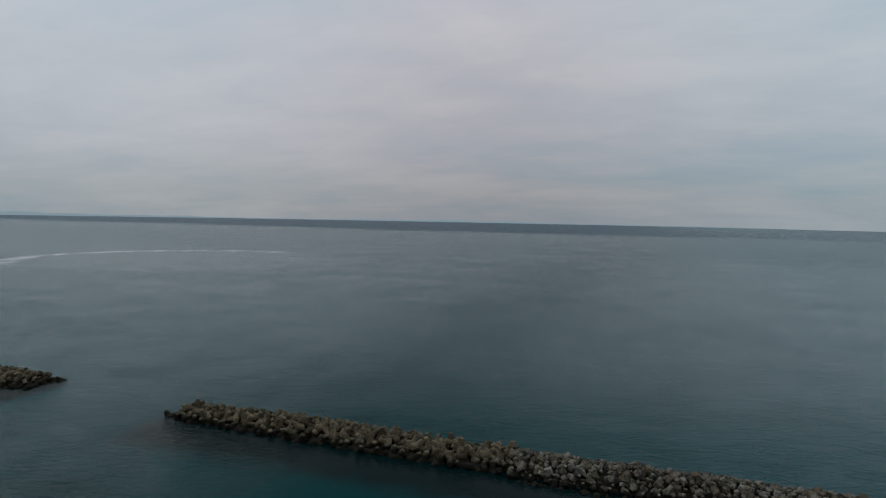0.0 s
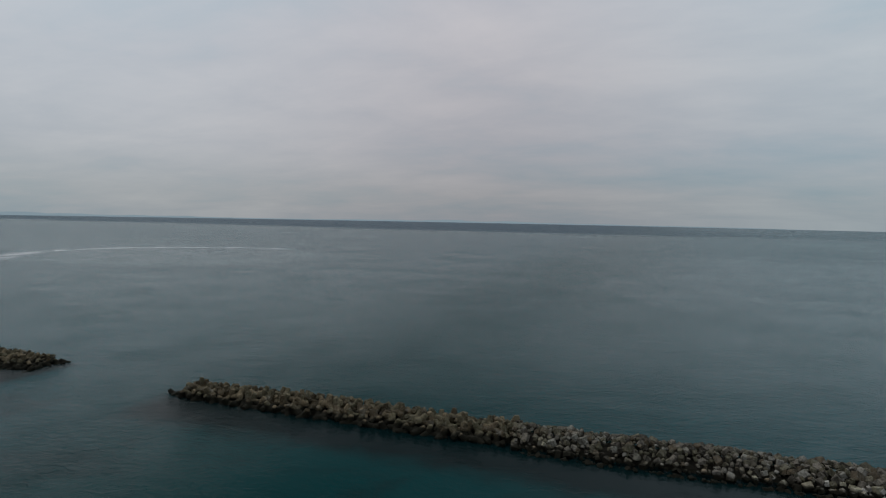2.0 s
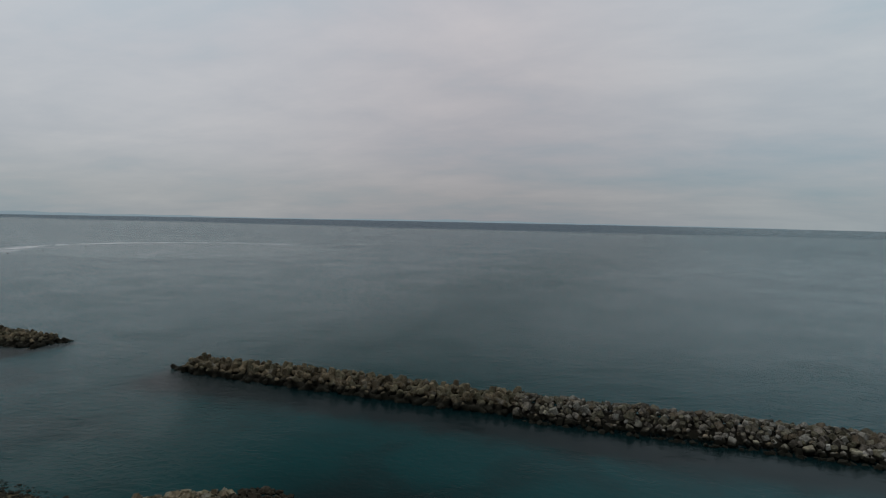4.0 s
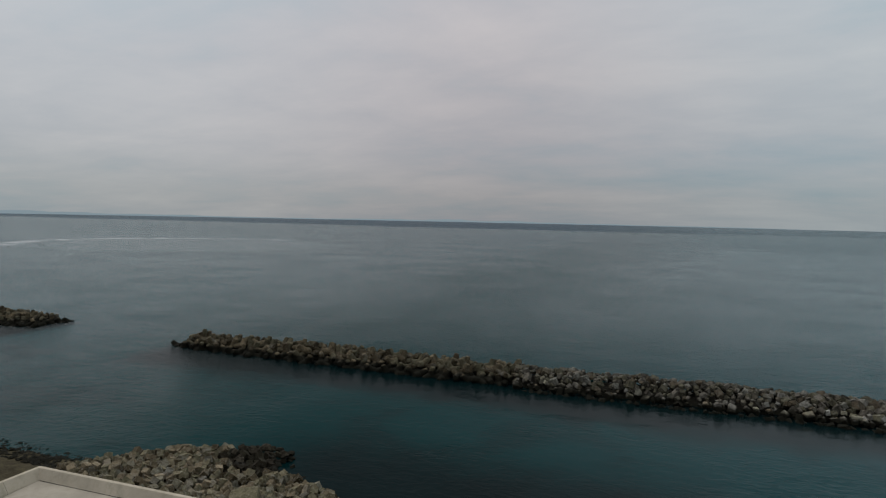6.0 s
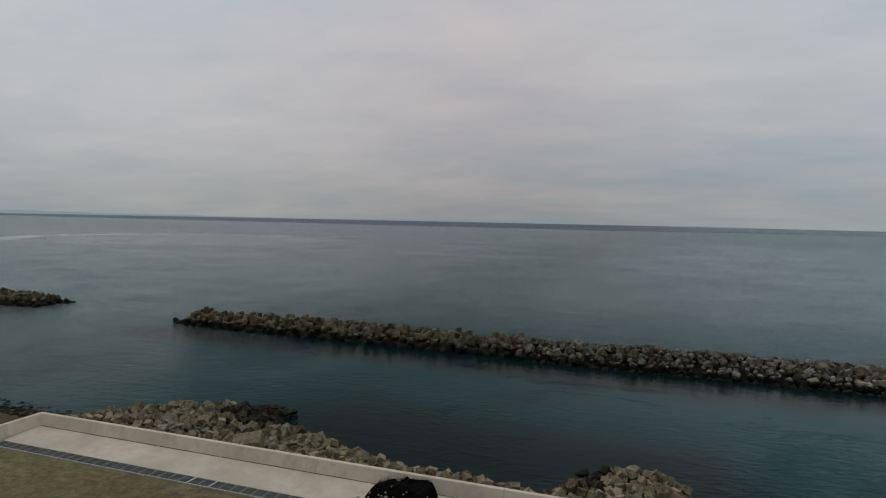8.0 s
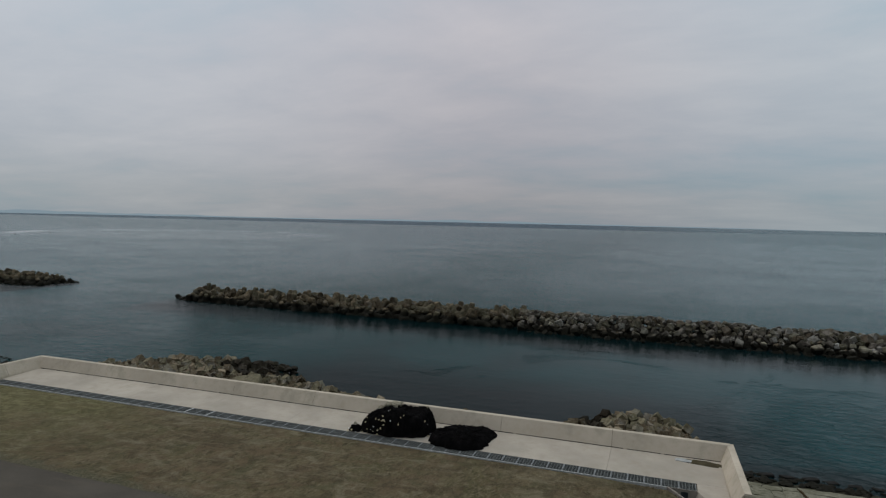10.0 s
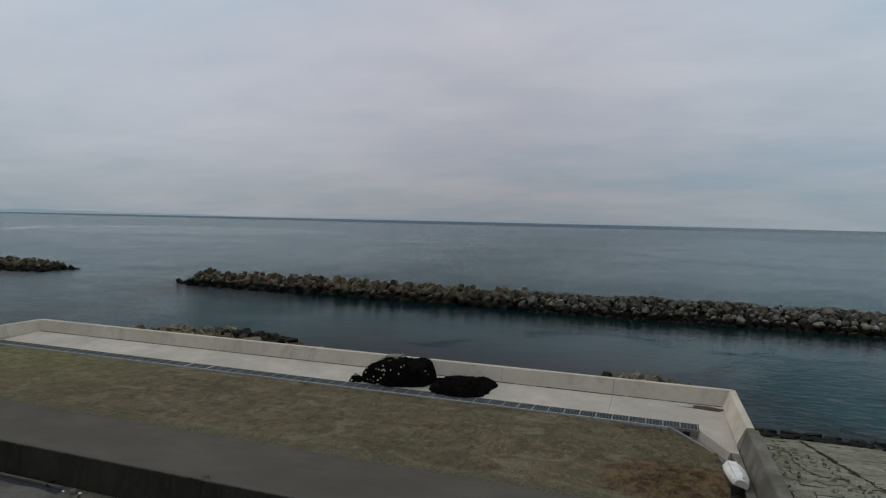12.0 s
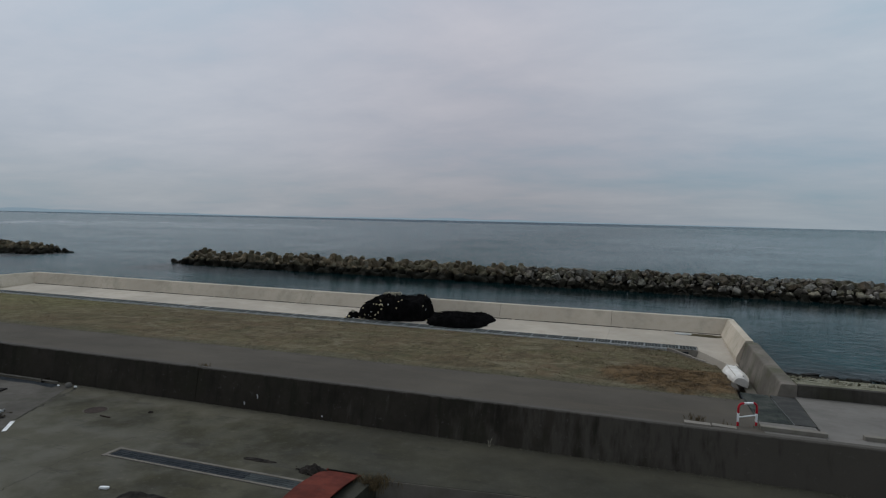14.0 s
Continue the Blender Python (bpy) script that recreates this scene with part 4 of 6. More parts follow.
def yard():
    """The road and yard below the sea wall: separate concrete slabs with open joints."""
    yd = thing("road", "old stained concrete yard below the sea wall", "road", kind="structure")
    xs = [-110, -60, -7.3, 90]
    ys = [(-30, 3.0), (3.004, 16.05), (16.052, 20.1)]
    for a, b in zip(xs, xs[1:]):
        for k, (c, d) in enumerate(ys):
            z = 4.20
            if a >= -7.3 and d <= 16.06:
                z = 3.62
            if a >= -7.3 and d > 16.06:
                # the higher slab's edge runs askew to the wall
                bm = bmesh.new()
                plan = ((a + 0.002, c), (4.0, c + 1.38), (b, c + 1.38), (b, d), (a + 0.002, d))
                vs = [[bm.verts.new((px, py, h)) for px, py in plan] for h in (3.1, z)]
                bm.faces.new(vs[0][::-1])
                bm.faces.new(vs[1])
                for q in range(5):
                    bm.faces.new((vs[0][q], vs[0][(q + 1) % 5], vs[1][(q + 1) % 5], vs[1][q]))
                part("slab", bm, ROAD, yd)
                continue
            part("slab", box(a + 0.002, b - 0.002, c, d + (1.4 if z < 4 and k == 1 else 0.0), 3.1, z), ROAD, yd)
    r = random.Random(14)
    for pts, w in ((((-15.6, 8.5), (-16.4, 11.39), (-16.75, 13.6), (-16.66, 15.2), (-16.3, 16.2)), 0.03), (((-19.57, 17.12), (-14.17, 16.86), (-9.25, 16.76), (-7.4, 16.7)), 0.024),
                   (((-20.4, 13.5), (-21.75, 15.85), (-23.5, 19.3), (-23.9, 20.05)), 0.10), (((-21.9, 16.3), (-22.6, 17.9), (-23.05, 19.2), (-23.3, 19.75)), 0.07), (((-8.2, 18.8), (-3.5, 18.4), (2.0, 18.7)), 0.018)):
        bm = bmesh.new()
        line = []
        for a, b in zip(pts, pts[1:]):
            n = 14
            line += [(a[0] + (b[0] - a[0]) * k / n + r.gauss(0, 0.035), a[1] + (b[1] - a[1]) * k / n + r.gauss(0, 0.035)) for k in range(n)]
        rows = []
        for k, (x, y) in enumerate(line):
            q = line[min(k + 1, len(line) - 1)]
            o = line[max(k - 1, 0)]
            d = Vector((q[0] - o[0], q[1] - o[1], 0)).normalized()
            h = w * r.uniform(0.06, 0.75)
            rows.append((bm.verts.new((x - d.y * h, y + d.x * h, 4.204)), bm.verts.new((x + d.y * h, y - d.x * h, 4.204))))
        for a, b in zip(rows, rows[1:]):
            bm.faces.new((a[0], a[1], b[1], b[0]))
        part("crack", bm, STAINED, yd, "dark crack in the old concrete")
    bm = bmesh.new()
    ring = [bm.verts.new((x, y, 4.206)) for x, y in ((-90, 6), (-17.3, 8.0), (-20.3, 13.5), (-21.72, 15.85), (-23.46, 19.3), (-23.7, 19.9), (-90, 19.9))]
    face = bm.faces.new(ring)
    geo = bmesh.ops.extrude_face_region(bm, geom=[face])
    for g in geo["geom"]:
        if isinstance(g, bmesh.types.BMVert):
            g.co.z -= 0.3
    part("slab", bm, PATCH, yd, "paler newer concrete slab")
    bm = box(-7.28, 3.98, 16.018, 16.047, 3.1, 4.185)
    for v in bm.verts:
        v.co.y += (v.co.x + 7.3) * 0.1222
    part("step_face", bm, OLD, yd, "mossy edge of the higher slab")


sea()
far_hills()
land()
seaward_parapet()
side_parapets()
floor_and_turf()
drain_gratings()
promenade()
yard()


# ---- armour ----
def tetrapod_mesh(h):
    """One cast block with four tapered round legs, each with a chamfered end."""
    legs = [Vector((0, 0, 1)), Vector((0.943, 0, -0.333)), Vector((-0.471, 0.816, -0.333)), Vector((-0.471, -0.816, -0.333))]
    bm = bmesh.new()
    n = 14
    for leg in legs:
        q = leg.to_track_quat("Z", "X").to_matrix()
        rings = []
        for reach, r in ((0.0, 0.275), (0.56, 0.175), (0.60, 0.162), (0.62, 0.135)):
            rings.append([bm.verts.new(q @ Vector((math.cos(6.2832 * k / n) * r, math.sin(6.2832 * k / n) * r, reach)) * h) for k in range(n)])
        for a, b in zip(rings, rings[1:]):
            for k in range(n):
                bm.faces.new((a[k], a[(k + 1) % n], b[(k + 1) % n], b[k]))
        bm.faces.new(rings[-1])
    for v in bm.verts:
        v.co += 0.03 * noise.noise_vector(v.co * 1.3)
    return mesh_of("tetrapod", bm, TETRA)


def stone_mesh(seed):
    """A quarried stone with broken flat faces."""
    r = random.Random(seed)
    bm = bmesh.new()
    for _ in range(15):
        d = Vector((r.gauss(0, 1), r.gauss(0, 1), r.gauss(0, 1))).normalized()
        bm.verts.new(Vector((d.x, d.y * 0.9, d.z * 0.78)) * (0.56 + 0.1 * r.random()))
    out = bmesh.ops.convex_hull(bm, input=bm.verts[:])
    bmesh.ops.delete(bm, geom=[v for v in out["geom_interior"] if isinstance(v, bmesh.types.BMVert)], context="VERTS")
    bmesh.ops.recalc_face_normals(bm, faces=bm.faces[:])
    return mesh_of("stone", bm, STONE)


def rock_mesh(name, seed, material, rough=0.22, cuts=10, flat=0.85):
    """A quarried stone: a ball cut by planes, then worn."""
    r = random.Random(seed)
    bm = bmesh.new()
    bmesh.ops.create_icosphere(bm, subdivisions=2, radius=0.5)
    for _ in range(cuts):
        d = Vector((r.gauss(0, 1), r.gauss(0, 1), r.gauss(0, 1))).normalized()
        lim = 0.25 + 0.13 * r.random()
        for v in bm.verts:
            s = v.co.dot(d)
            if s > lim:
                v.co -= d * (s - lim)
    for v in bm.verts:
        v.co *= 1 + rough * noise.noise(v.co * 2.6 + Vector((seed, 0, 0)))
        v.co.z *= flat
    return mesh_of(name, bm, material)


def cube_mesh(seed, material):
    bm = box(-0.5, 0.5, -0.5, 0.5, -0.5, 0.5, bevel=0.035)
    for v in bm.verts:
        v.co += 0.022 * noise.noise_vector(v.co * 2.0 + Vector((seed * 3, 0, 0)))
    return mesh_of("cube_block", bm, material)


def block_mesh(seed, material):
    """A roughly squared quarried block with worn corners."""
    r = random.Random(seed)
    bm = box(-0.5, 0.5, -0.5 * r.uniform(0.8, 1.0), 0.5 * r.uniform(0.8, 1.0), -0.42, 0.42, bevel=0.13)
    for v in bm.verts:
        v.co += 0.13 * noise.noise_vector(v.co * 1.5 + Vector((seed * 3, 0, 0))) + 0.04 * noise.noise_vector(v.co * 5 + Vector((seed, 2, 0)))
    return mesh_of("stone", bm, material)


TETRAS = [tetrapod_mesh(2.95)]
STONES = [stone_mesh(20 + k) for k in range(9)]
BLOCKS = [block_mesh(70 + k, STONE) for k in range(8)]
PALE_BLOCKS = [block_mesh(70 + k, NEWER) for k in range(8)]
DARKS = [rock_mesh("rock", 50 + k, SHORE, 0.35) for k in range(6)]
CUBES = [cube_mesh(k, CUBE) for k in range(4)]
RUBBLE = [rock_mesh("lump", 90 + k, SLOPE, 0.3, 14) for k in range(4)]
FOOT_BLOCK = mesh_of("foot_block", box(-0.5, 0.5, -0.5, 0.5, -0.5, 0.5, bevel=0.14), WETBLOCK)
WET_CUBES = [cube_mesh(k, SHORE) for k in range(4)]


def mound(name, parent, xs, ys, height, material):
    bm = grid(xs, ys, height)
    return part(name, bm, material, parent)


def breakwater():
    bw = thing("breakwater", "long breakwater heaped with concrete tetrapods and pale quarried stone", "breakwater")
    x0, x1 = -105.0, 62.0

    def crest(x):
        return (2.25 + 0.35 * min(1.0, max(0.0, (x + 30) / 8.0)) + 0.6 * hill(x, 0, 4.0, 0.13)) * min(1.0, max(0.0, (x - x0 + 2.0) / 5.0))

    def middle(x):
        return (121.3 if x < -60 else 120.7 if x < -25 else 119.6) + 0.5 * hill(x, 3, 1.0, 0.09)

    def half_of(x):
        return 4.4 + 1.5 * min(1.0, max(0.0, (x - x0) / 30.0)) + 0.9 * min(1.0, max(0.0, (x + 30) / 8.0))

    def top(x, y):
        s = abs(y - middle(x)) / half_of(x)
        return crest(x) * max(0.0, 1 - s ** 2.2) - 2.0 * max(0.0, s - 0.93)
    mid = 120.5
    mound("core", bw, steps(x0 - 3, x1 + 3, 120), steps(mid - 10, mid + 10, 24), lambda x, y: top(x, y) - 1.45 + 0.5 * hill(x, y, 8.0, 0.6), CORE)
    r = random.Random(3)
    rows = 6
    x = x0 + 0.2

    def settle():
        """Some stand on three legs and lean, the rest have tumbled."""
        if r.random() < 0.25:
            return pose(0, 0, 0, r.gauss(0, 22), r.gauss(0, 22), 0) @ pose(0, 0, 0, 0, 0, r.uniform(0, 360))
        return spin(r)
    # tetrapods
    while x < -25.5:
        for k in range(rows):
            y = middle(x) + half_of(x) * 0.9 * (2 * (k + 0.5 * r.random()) / (rows - 0.5) - 1)
            px = x + r.uniform(-0.9, 0.9)
            if top(px, y) < -0.2:
                continue
            piece("tetrapod", TETRAS[0], bw, Matrix.Translation((px, y, top(px, y) - 0.62 + r.uniform(-0.45, 0.4))) @ settle() @ Matrix.Scale(r.uniform(0.92, 1.08), 4))
        x += 1.95
    # end of the head: one tetrapod nearly awash
    piece("tetrapod", TETRAS[0], bw, Matrix.Translation((-107.9, 119.0, -0.35)) @ pose(0, 0, 0, 0, 0, 184) @ pose(0, 0, 0, 0, -19, 0) @ pose(0, 0, 0, 180, 0, 0))
    # quarried stone
    heap = []
    x = -25.2
    while x < x1:
        s = 0.0
        while s < 1.0:
            y = middle(x) + half_of(x) * 1.04 * (2 * s - 1)
            px = x + r.uniform(-0.6, 0.6)
            size = r.choice((0.7, 0.8, 0.9, 1.0, 1.2, 1.5)) * (1.2 if x > 34 else 1.05 if x > 10 else 0.95)
            heap.append((px, y, top(px, y) - 0.2 * size + r.uniform(-0.2, 0.35), size))
            s += 0.072 + 0.02 * r.random()
        x += 0.95
    # outlying stones awash along the near foot
    for _ in range(46):
        px = r.uniform(-24, x1)
        heap.append((px, middle(px) - half_of(px) * r.uniform(1.02, 1.16), r.uniform(-0.25, 0.1), r.uniform(0.7, 1.3)))
    heap.sort(key=lambda p: p[1])
    near, rest = heap[:300], heap[300:]
    for px, y, z, size in near:
        piece("stone", r.choice(PALE_BLOCKS if r.random() < 0.06 + 0.8 * min(1.0, max(0.0, (px - 5) / 36)) else STONES + BLOCKS), bw, Matrix.Translation((px, y, z)) @ spin(r) @ Matrix.Diagonal((size, size * r.uniform(0.75, 1.1), size * r.uniform(0.8, 1.1), 1)))
    v, f = [], []
    for px, y, z, size in rest:
        me = r.choice(STONES + BLOCKS)
        m = Matrix.Translation((px, y, z)) @ spin(r) @ Matrix.Scale(size, 4)
        k = len(v)
        v += [tuple(m @ q.co) for q in me.vertices]
        f += [tuple(k + i for i in p.vertices) for p in me.polygons]
    me = bpy.data.meshes.new("loose_stone")
    me.from_pydata(v, [], f)
    me.materials.append(STONES_JOINED)
    ob = tagged(new("loose_stone", me), kind="stuff")
    ob.parent = bw


def second_breakwater():
    bw = thing("breakwater", "end of another breakwater, a heap of dark tetrapods", "breakwater")
    mid, half = 126.8, 6.8

    def top(x, y):
        s = abs(y - mid) / half
        return (2.0 + 0.5 * hill(x, 1, 2.0, 0.15)) * min(1, max(0, (-157.0 - x) / 11.0)) ** 0.7 * max(0, 1 - s ** 2.2)
    mound("core", bw, steps(-232, -156, 50), steps(mid - 9, mid + 9, 18), lambda x, y: top(x, y) - 1.1 + 0.4 * hill(x, y, 8.0, 0.6), CORE)
    r = random.Random(8)
    x = -159.0
    while x > -230:
        for k in range(6):
            y = mid - half * 0.9 + 1.8 * half * (k + 0.5 * r.random()) / 5.5
            if top(x, y) < 0.15 and r.random() < 0.5:
                continue
            piece("tetrapod", TETRAS[0], bw, Matrix.Translation((x + r.uniform(-0.8, 0.8), y, top(x, y) - 0.55 + r.uniform(-0.3, 0.4))) @ spin(r) @ Matrix.Scale(r.uniform(0.85, 0.98), 4))
        x -= 2.2
    for px, py in ((-157.6, 130.6), (-160.5, 129.6)):
        piece("tetrapod", TETRAS[0], bw, Matrix.Translation((px, py, -0.35)) @ spin(r) @ Matrix.Scale(0.75, 4))


CUBE_PLAN = ((-66, 50, 1.7), (-63, 54, 1.9), (-59.5, 58, 2.1), (-56, 61.5, 2.2), (-52.4, 64, 2.0), (-49, 65.2, 1.8), (-45, 65.0, 1.5), (-42, 61.6, 1.5), (-38, 59.8, 1.7),
             (-34.8, 58.6, 1.9), (-30, 56.0, 2.2), (-24, 53.2, 2.5), (-9, 52.0, 2.6), (-7, 57, 1.8), (-5, 61.5, 1.5), (-3.5, 63.2, 1.5), (0.5, 62.8, 1.45), (3.4, 58.5, 1.4), (5, 47, 1.5))


def cube_plan(x, k):
    """The heap's reach (k = 1) and crest height (k = 2) at x."""
    for p, q in zip(CUBE_PLAN, CUBE_PLAN[1:]):
        if p[0] <= x <= q[0]:
            return p[k] + (q[k] - p[k]) * (x - p[0]) / (q[0] - p[0])
    return (46, 0.0)[k - 1]


def cube_edge(x):
    return cube_plan(x, 1)


def cube_heap():
    heap = thing("revetment", "high heap of weathered concrete cubes below the parapet", "revetment")

    def top(x, y):
        s = cube_edge(x) - y
        crest = cube_plan(x, 2) + 0.45 * hill(x, y, 3.0, 0.22)
        return crest if s > 0 else crest + s * 0.95
    mound("core", heap, steps(-73, 7, 90), steps(45.2, 76, 34), lambda x, y: max(-1.6, top(x, y) - 1.0), CORE)
    r = random.Random(21)
    spots = []
    x = -66.0
    while x < 4.6:
        y = 46.2
        while y < cube_edge(x) + 3.6:
            px, py = x + r.uniform(-0.36, 0.36), y + r.uniform(-0.36, 0.36)
            spots.append((px, py, top(px, py) - 0.1 + r.uniform(-0.34, 0.40)))
            y += 0.82
        x += 0.82
    spots.sort(key=lambda p: abs(cube_edge(p[0]) - p[1] - 2.0))
    v, f, wet = [], [], []
    for k, (px, py, z) in enumerate(spots):
        dark = py > cube_edge(px) + 1.3 + 0.8 * hill(px, py, 2.0, 0.5) or -50.0 < px < -40.0 and py > 58.6 + 0.5 * abs(px + 45) + 2.2 * hill(px, py, 4.0, 0.5) or -7.5 < px < -4.5 and py > 57.5
        m = Matrix.Translation((px, py, z - 0.15 * dark)) @ spin(r) @ Matrix.Scale(r.uniform(0.68, 0.88), 4)
        if k < 295:
            piece("cube_block", r.choice(WET_CUBES if dark else CUBES), heap, m)
        else:
            me, n0 = r.choice(CUBES), len(v)
            v += [tuple(m @ q.co) for q in me.vertices]
            f += [tuple(n0 + i for i in p.vertices) for p in me.polygons]
            wet += [1 if dark else 0] * len(me.polygons)
    me = bpy.data.meshes.new("loose_cube_block")
    me.from_pydata(v, [], f)
    me.materials.append(CUBES_JOINED)
    me.materials.append(SHORE)
    for p, k in zip(me.polygons, wet):
        p.material_index = k
    ob = tagged(new("loose_cube_block", me), kind="stuff")
    ob.parent = heap
    bm = box(-0.5, 0.5, -0.5, 0.5, -0.5, 0.5, bevel=0.2)
    piece("large_block", mesh_of("large_block", bm, CUBE), heap, Matrix.Translation((-37.4, 49.9, 3.5)) @ pose(0, 0, 0, 8, -6, 30) @ Matrix.Diagonal((2.9, 2.6, 2.0, 1)))
    for _ in range(42):
        a, d = r.uniform(0, 6.283), math.sqrt(r.random())
        px, py = -47.6 + 3.6 * d * math.cos(a), 68.2 + 2.0 * d * math.sin(a)
        q = r.uniform(0.9, 1.5)
        piece("rock", r.choice(DARKS), heap, Matrix.Translation((px, py, 1.0 - 0.9 * d * d + r.uniform(-0.2, 0.2))) @ pose(0, 0, 0, r.uniform(-25, 25), r.uniform(-25, 25), r.uniform(0, 360)) @ Matrix.Diagonal((q * 1.2, q, q * 0.75, 1)))
    for px, py, z, q in ((-42.6, 66.6, 0.0, 0.9), (-39.6, 64.4, -0.1, 0.7), (-7.1, 64.2, 0.1, 1.3), (-5.4, 63.6, 0.3, 1.4), (-4.2, 66.2, 0.0, 1.2)):
        piece("rock", r.choice(DARKS), heap, Matrix.Translation((px, py, z)) @ pose(0, 0, 0, 10, -8, r.uniform(0, 360)) @ Matrix.Diagonal((q * 1.4, q, q * 0.7, 1)))


def rocky_shore():
    """Dark rubble beach past the parapet's corner."""
    bm = grid(steps(-190, -59, 90), steps(20, 63, 40), lambda x, y: max(-1.2, min(3.7, 3.7 - (y - 33) * 0.15)) + 0.25 * hill(x, y, 5.0, 0.3))
    solo("shore", bm, BEACH, "gravel shore with sparse olive growth", "beach", kind="structure", smooth=True)
    shore = thing("rubble", "dark red-brown rubble along the waterline", "rocks")
    r = random.Random(31)
    def spot():
        x = -60.5 - 32 * r.random() ** 1.2
        y = 54.0 + 5.2 * r.random() - 0.05 * (x + 66)
        return x, y, max(-0.1, 3.7 - (y - 33) * 0.15)
    for k in range(290):
        x, y, z = spot()
        q = r.uniform(0.35, 0.85)
        piece("rock", r.choice(DARKS), shore, Matrix.Translation((x, y, z + 0.05 * q)) @ pose(0, 0, 0, r.uniform(-20, 20), r.uniform(-20, 20), r.uniform(0, 360)) @ Matrix.Diagonal((q * 1.4, q, q * 0.55, 1)))
    v, f = [], []
    for k in range(900):
        x, y, z = spot()
        q = r.uniform(0.2, 0.6)
        me, n0 = r.choice(DARKS), len(v)
        m = Matrix.Translation((x, y, z)) @ pose(0, 0, 0, r.uniform(-20, 20), r.uniform(-20, 20), r.uniform(0, 360)) @ Matrix.Diagonal((q * 1.4, q, q * 0.6, 1))
        v += [tuple(m @ c.co) for c in me.vertices]
        f += [tuple(n0 + i for i in g.vertices) for g in me.polygons]
    me = bpy.data.meshes.new("loose_rock")
    me.from_pydata(v, [], f)
    me.materials.append(SHORE)
    ob = tagged(new("loose_rock", me), kind="stuff")
    ob.parent = shore


def slab_revetment():
    """A slope of old rough concrete: broken blocks beside the wall, broader worn slabs past a straight joint, flat dark blocks awash at its foot."""
    rev = thing("revetment", "slope of worn broken concrete slabs with dark blocks awash below", "revetment")

    def z_of(y):
        return 5.25 - (y - 29.8) * 0.205
    mound("bed", rev, steps(5.4, 80, 60), steps(28.25, 58, 28), lambda x, y: z_of(y) - 0.12 + 0.08 * hill(x, y, 2.0, 0.7), WEEDY)
    r = random.Random(41)

    def slab(corners, lift, tilt, rough):
        """One broken slab with four uneven corners: a worn rim and a rough top."""
        c = sum((Vector((x, y, 0)) for x, y in corners), Vector()) / 4
        bm = bmesh.new()
        n = 4
        rows = []
        for j in range(n + 1):
            row = []
            for i in range(n + 1):
                u, v = i / n, j / n
                x = (corners[0][0] * (1 - u) + corners[1][0] * u) * (1 - v) + (corners[3][0] * (1 - u) + corners[2][0] * u) * v
                y = (corners[0][1] * (1 - u) + corners[1][1] * u) * (1 - v) + (corners[3][1] * (1 - u) + corners[2][1] * u) * v
                rim = i in (0, n) or j in (0, n)
                x += 0.10 * hill(x, y, 1.0, 1.9) * rim
                y += 0.10 * hill(x, y, 4.0, 1.9) * rim
                z = z_of(y) + lift + tilt[0] * (x - c.x) + tilt[1] * (y - c.y) + rough * (0.12 * hill(x, y, 2.0, 1.1) + 0.07 * hill(x, y, 7.0, 3.1)) - 0.05 * rim
                row.append(bm.verts.new((x, y, z)))
            rows.append(row)
        for a, b in zip(rows, rows[1:]):
            for i in range(n):
                bm.faces.new((a[i], a[i + 1], b[i + 1], b[i]))
        ring = rows[0][:] + [row[n] for row in rows[1:]] + rows[n][-2::-1] + [row[0] for row in rows[-2:0:-1]]
        low = [bm.verts.new((v.co.x, v.co.y, v.co.z - 0.35)) for v in ring]
        for k in range(len(ring)):
            q = (k + 1) % len(ring)
            bm.faces.new((ring[k], low[k], low[q], ring[q]))
        part("slab", bm, SLOPE, rev)

    def field(xs, ys, jitter, gap, lift, tilt, rough):
        grid_points = {}
        for i, x in enumerate(xs):
            for j, y in enumerate(ys):
                ex, ey = 0 < i < len(xs) - 1, 0 < j < len(ys) - 1
                grid_points[i, j] = (x + jitter * r.uniform(-1, 1) * ex, y + jitter * r.uniform(-1, 1) * ey)
        for i in range(len(xs) - 1):
            for j in range(len(ys) - 1):
                q = [Vector(grid_points[k]) for k in ((i, j), (i + 1, j), (i + 1, j + 1), (i, j + 1))]
                mid = sum(q, Vector((0, 0))) / 4
                q = [v + (mid - v).normalized() * gap * r.uniform(0.5, 1.6) for v in q]
                slab([tuple(v) for v in q], r.uniform(-lift, lift), (r.gauss(0, tilt), r.gauss(0, tilt)), rough)
    # broken strip beside the wall, then the worn field past the joint
    field(steps(5.75, 10.28, 4), steps(28.4, 52.6, 20), 0.34, 0.03, 0.035, 0.025, 0.7)
    field(steps(10.46, 20.2, 5), steps(28.4, 53.2, 12), 0.40, 0.004, 0.012, 0.008, 0.5)
    field(steps(20.36, 40.0, 7), steps(28.4, 53.6, 9), 0.55, 0.004, 0.012, 0.008, 0.5)
    # growth in the joint, and broken lumps near the wall
    bm = bmesh.new()
    for _ in range(900):
        x, y = 10.37 + r.gauss(0, 0.06), 30 + 22 * r.random()
        if hill(x, y, 3.0, 0.8) < -0.1:
            continue
        a, l = r.uniform(0, 6.28), r.uniform(0.03, 0.08)
        add_tube(bm, [(x, y, z_of(y) - 0.1), (x + l * math.cos(a), y + l * math.sin(a), z_of(y) + 0.5 * l)], 0.014, 3)
    tagged(part("growth", bm, STRAW, rev, "dry weed in the joint"), kind="stuff")
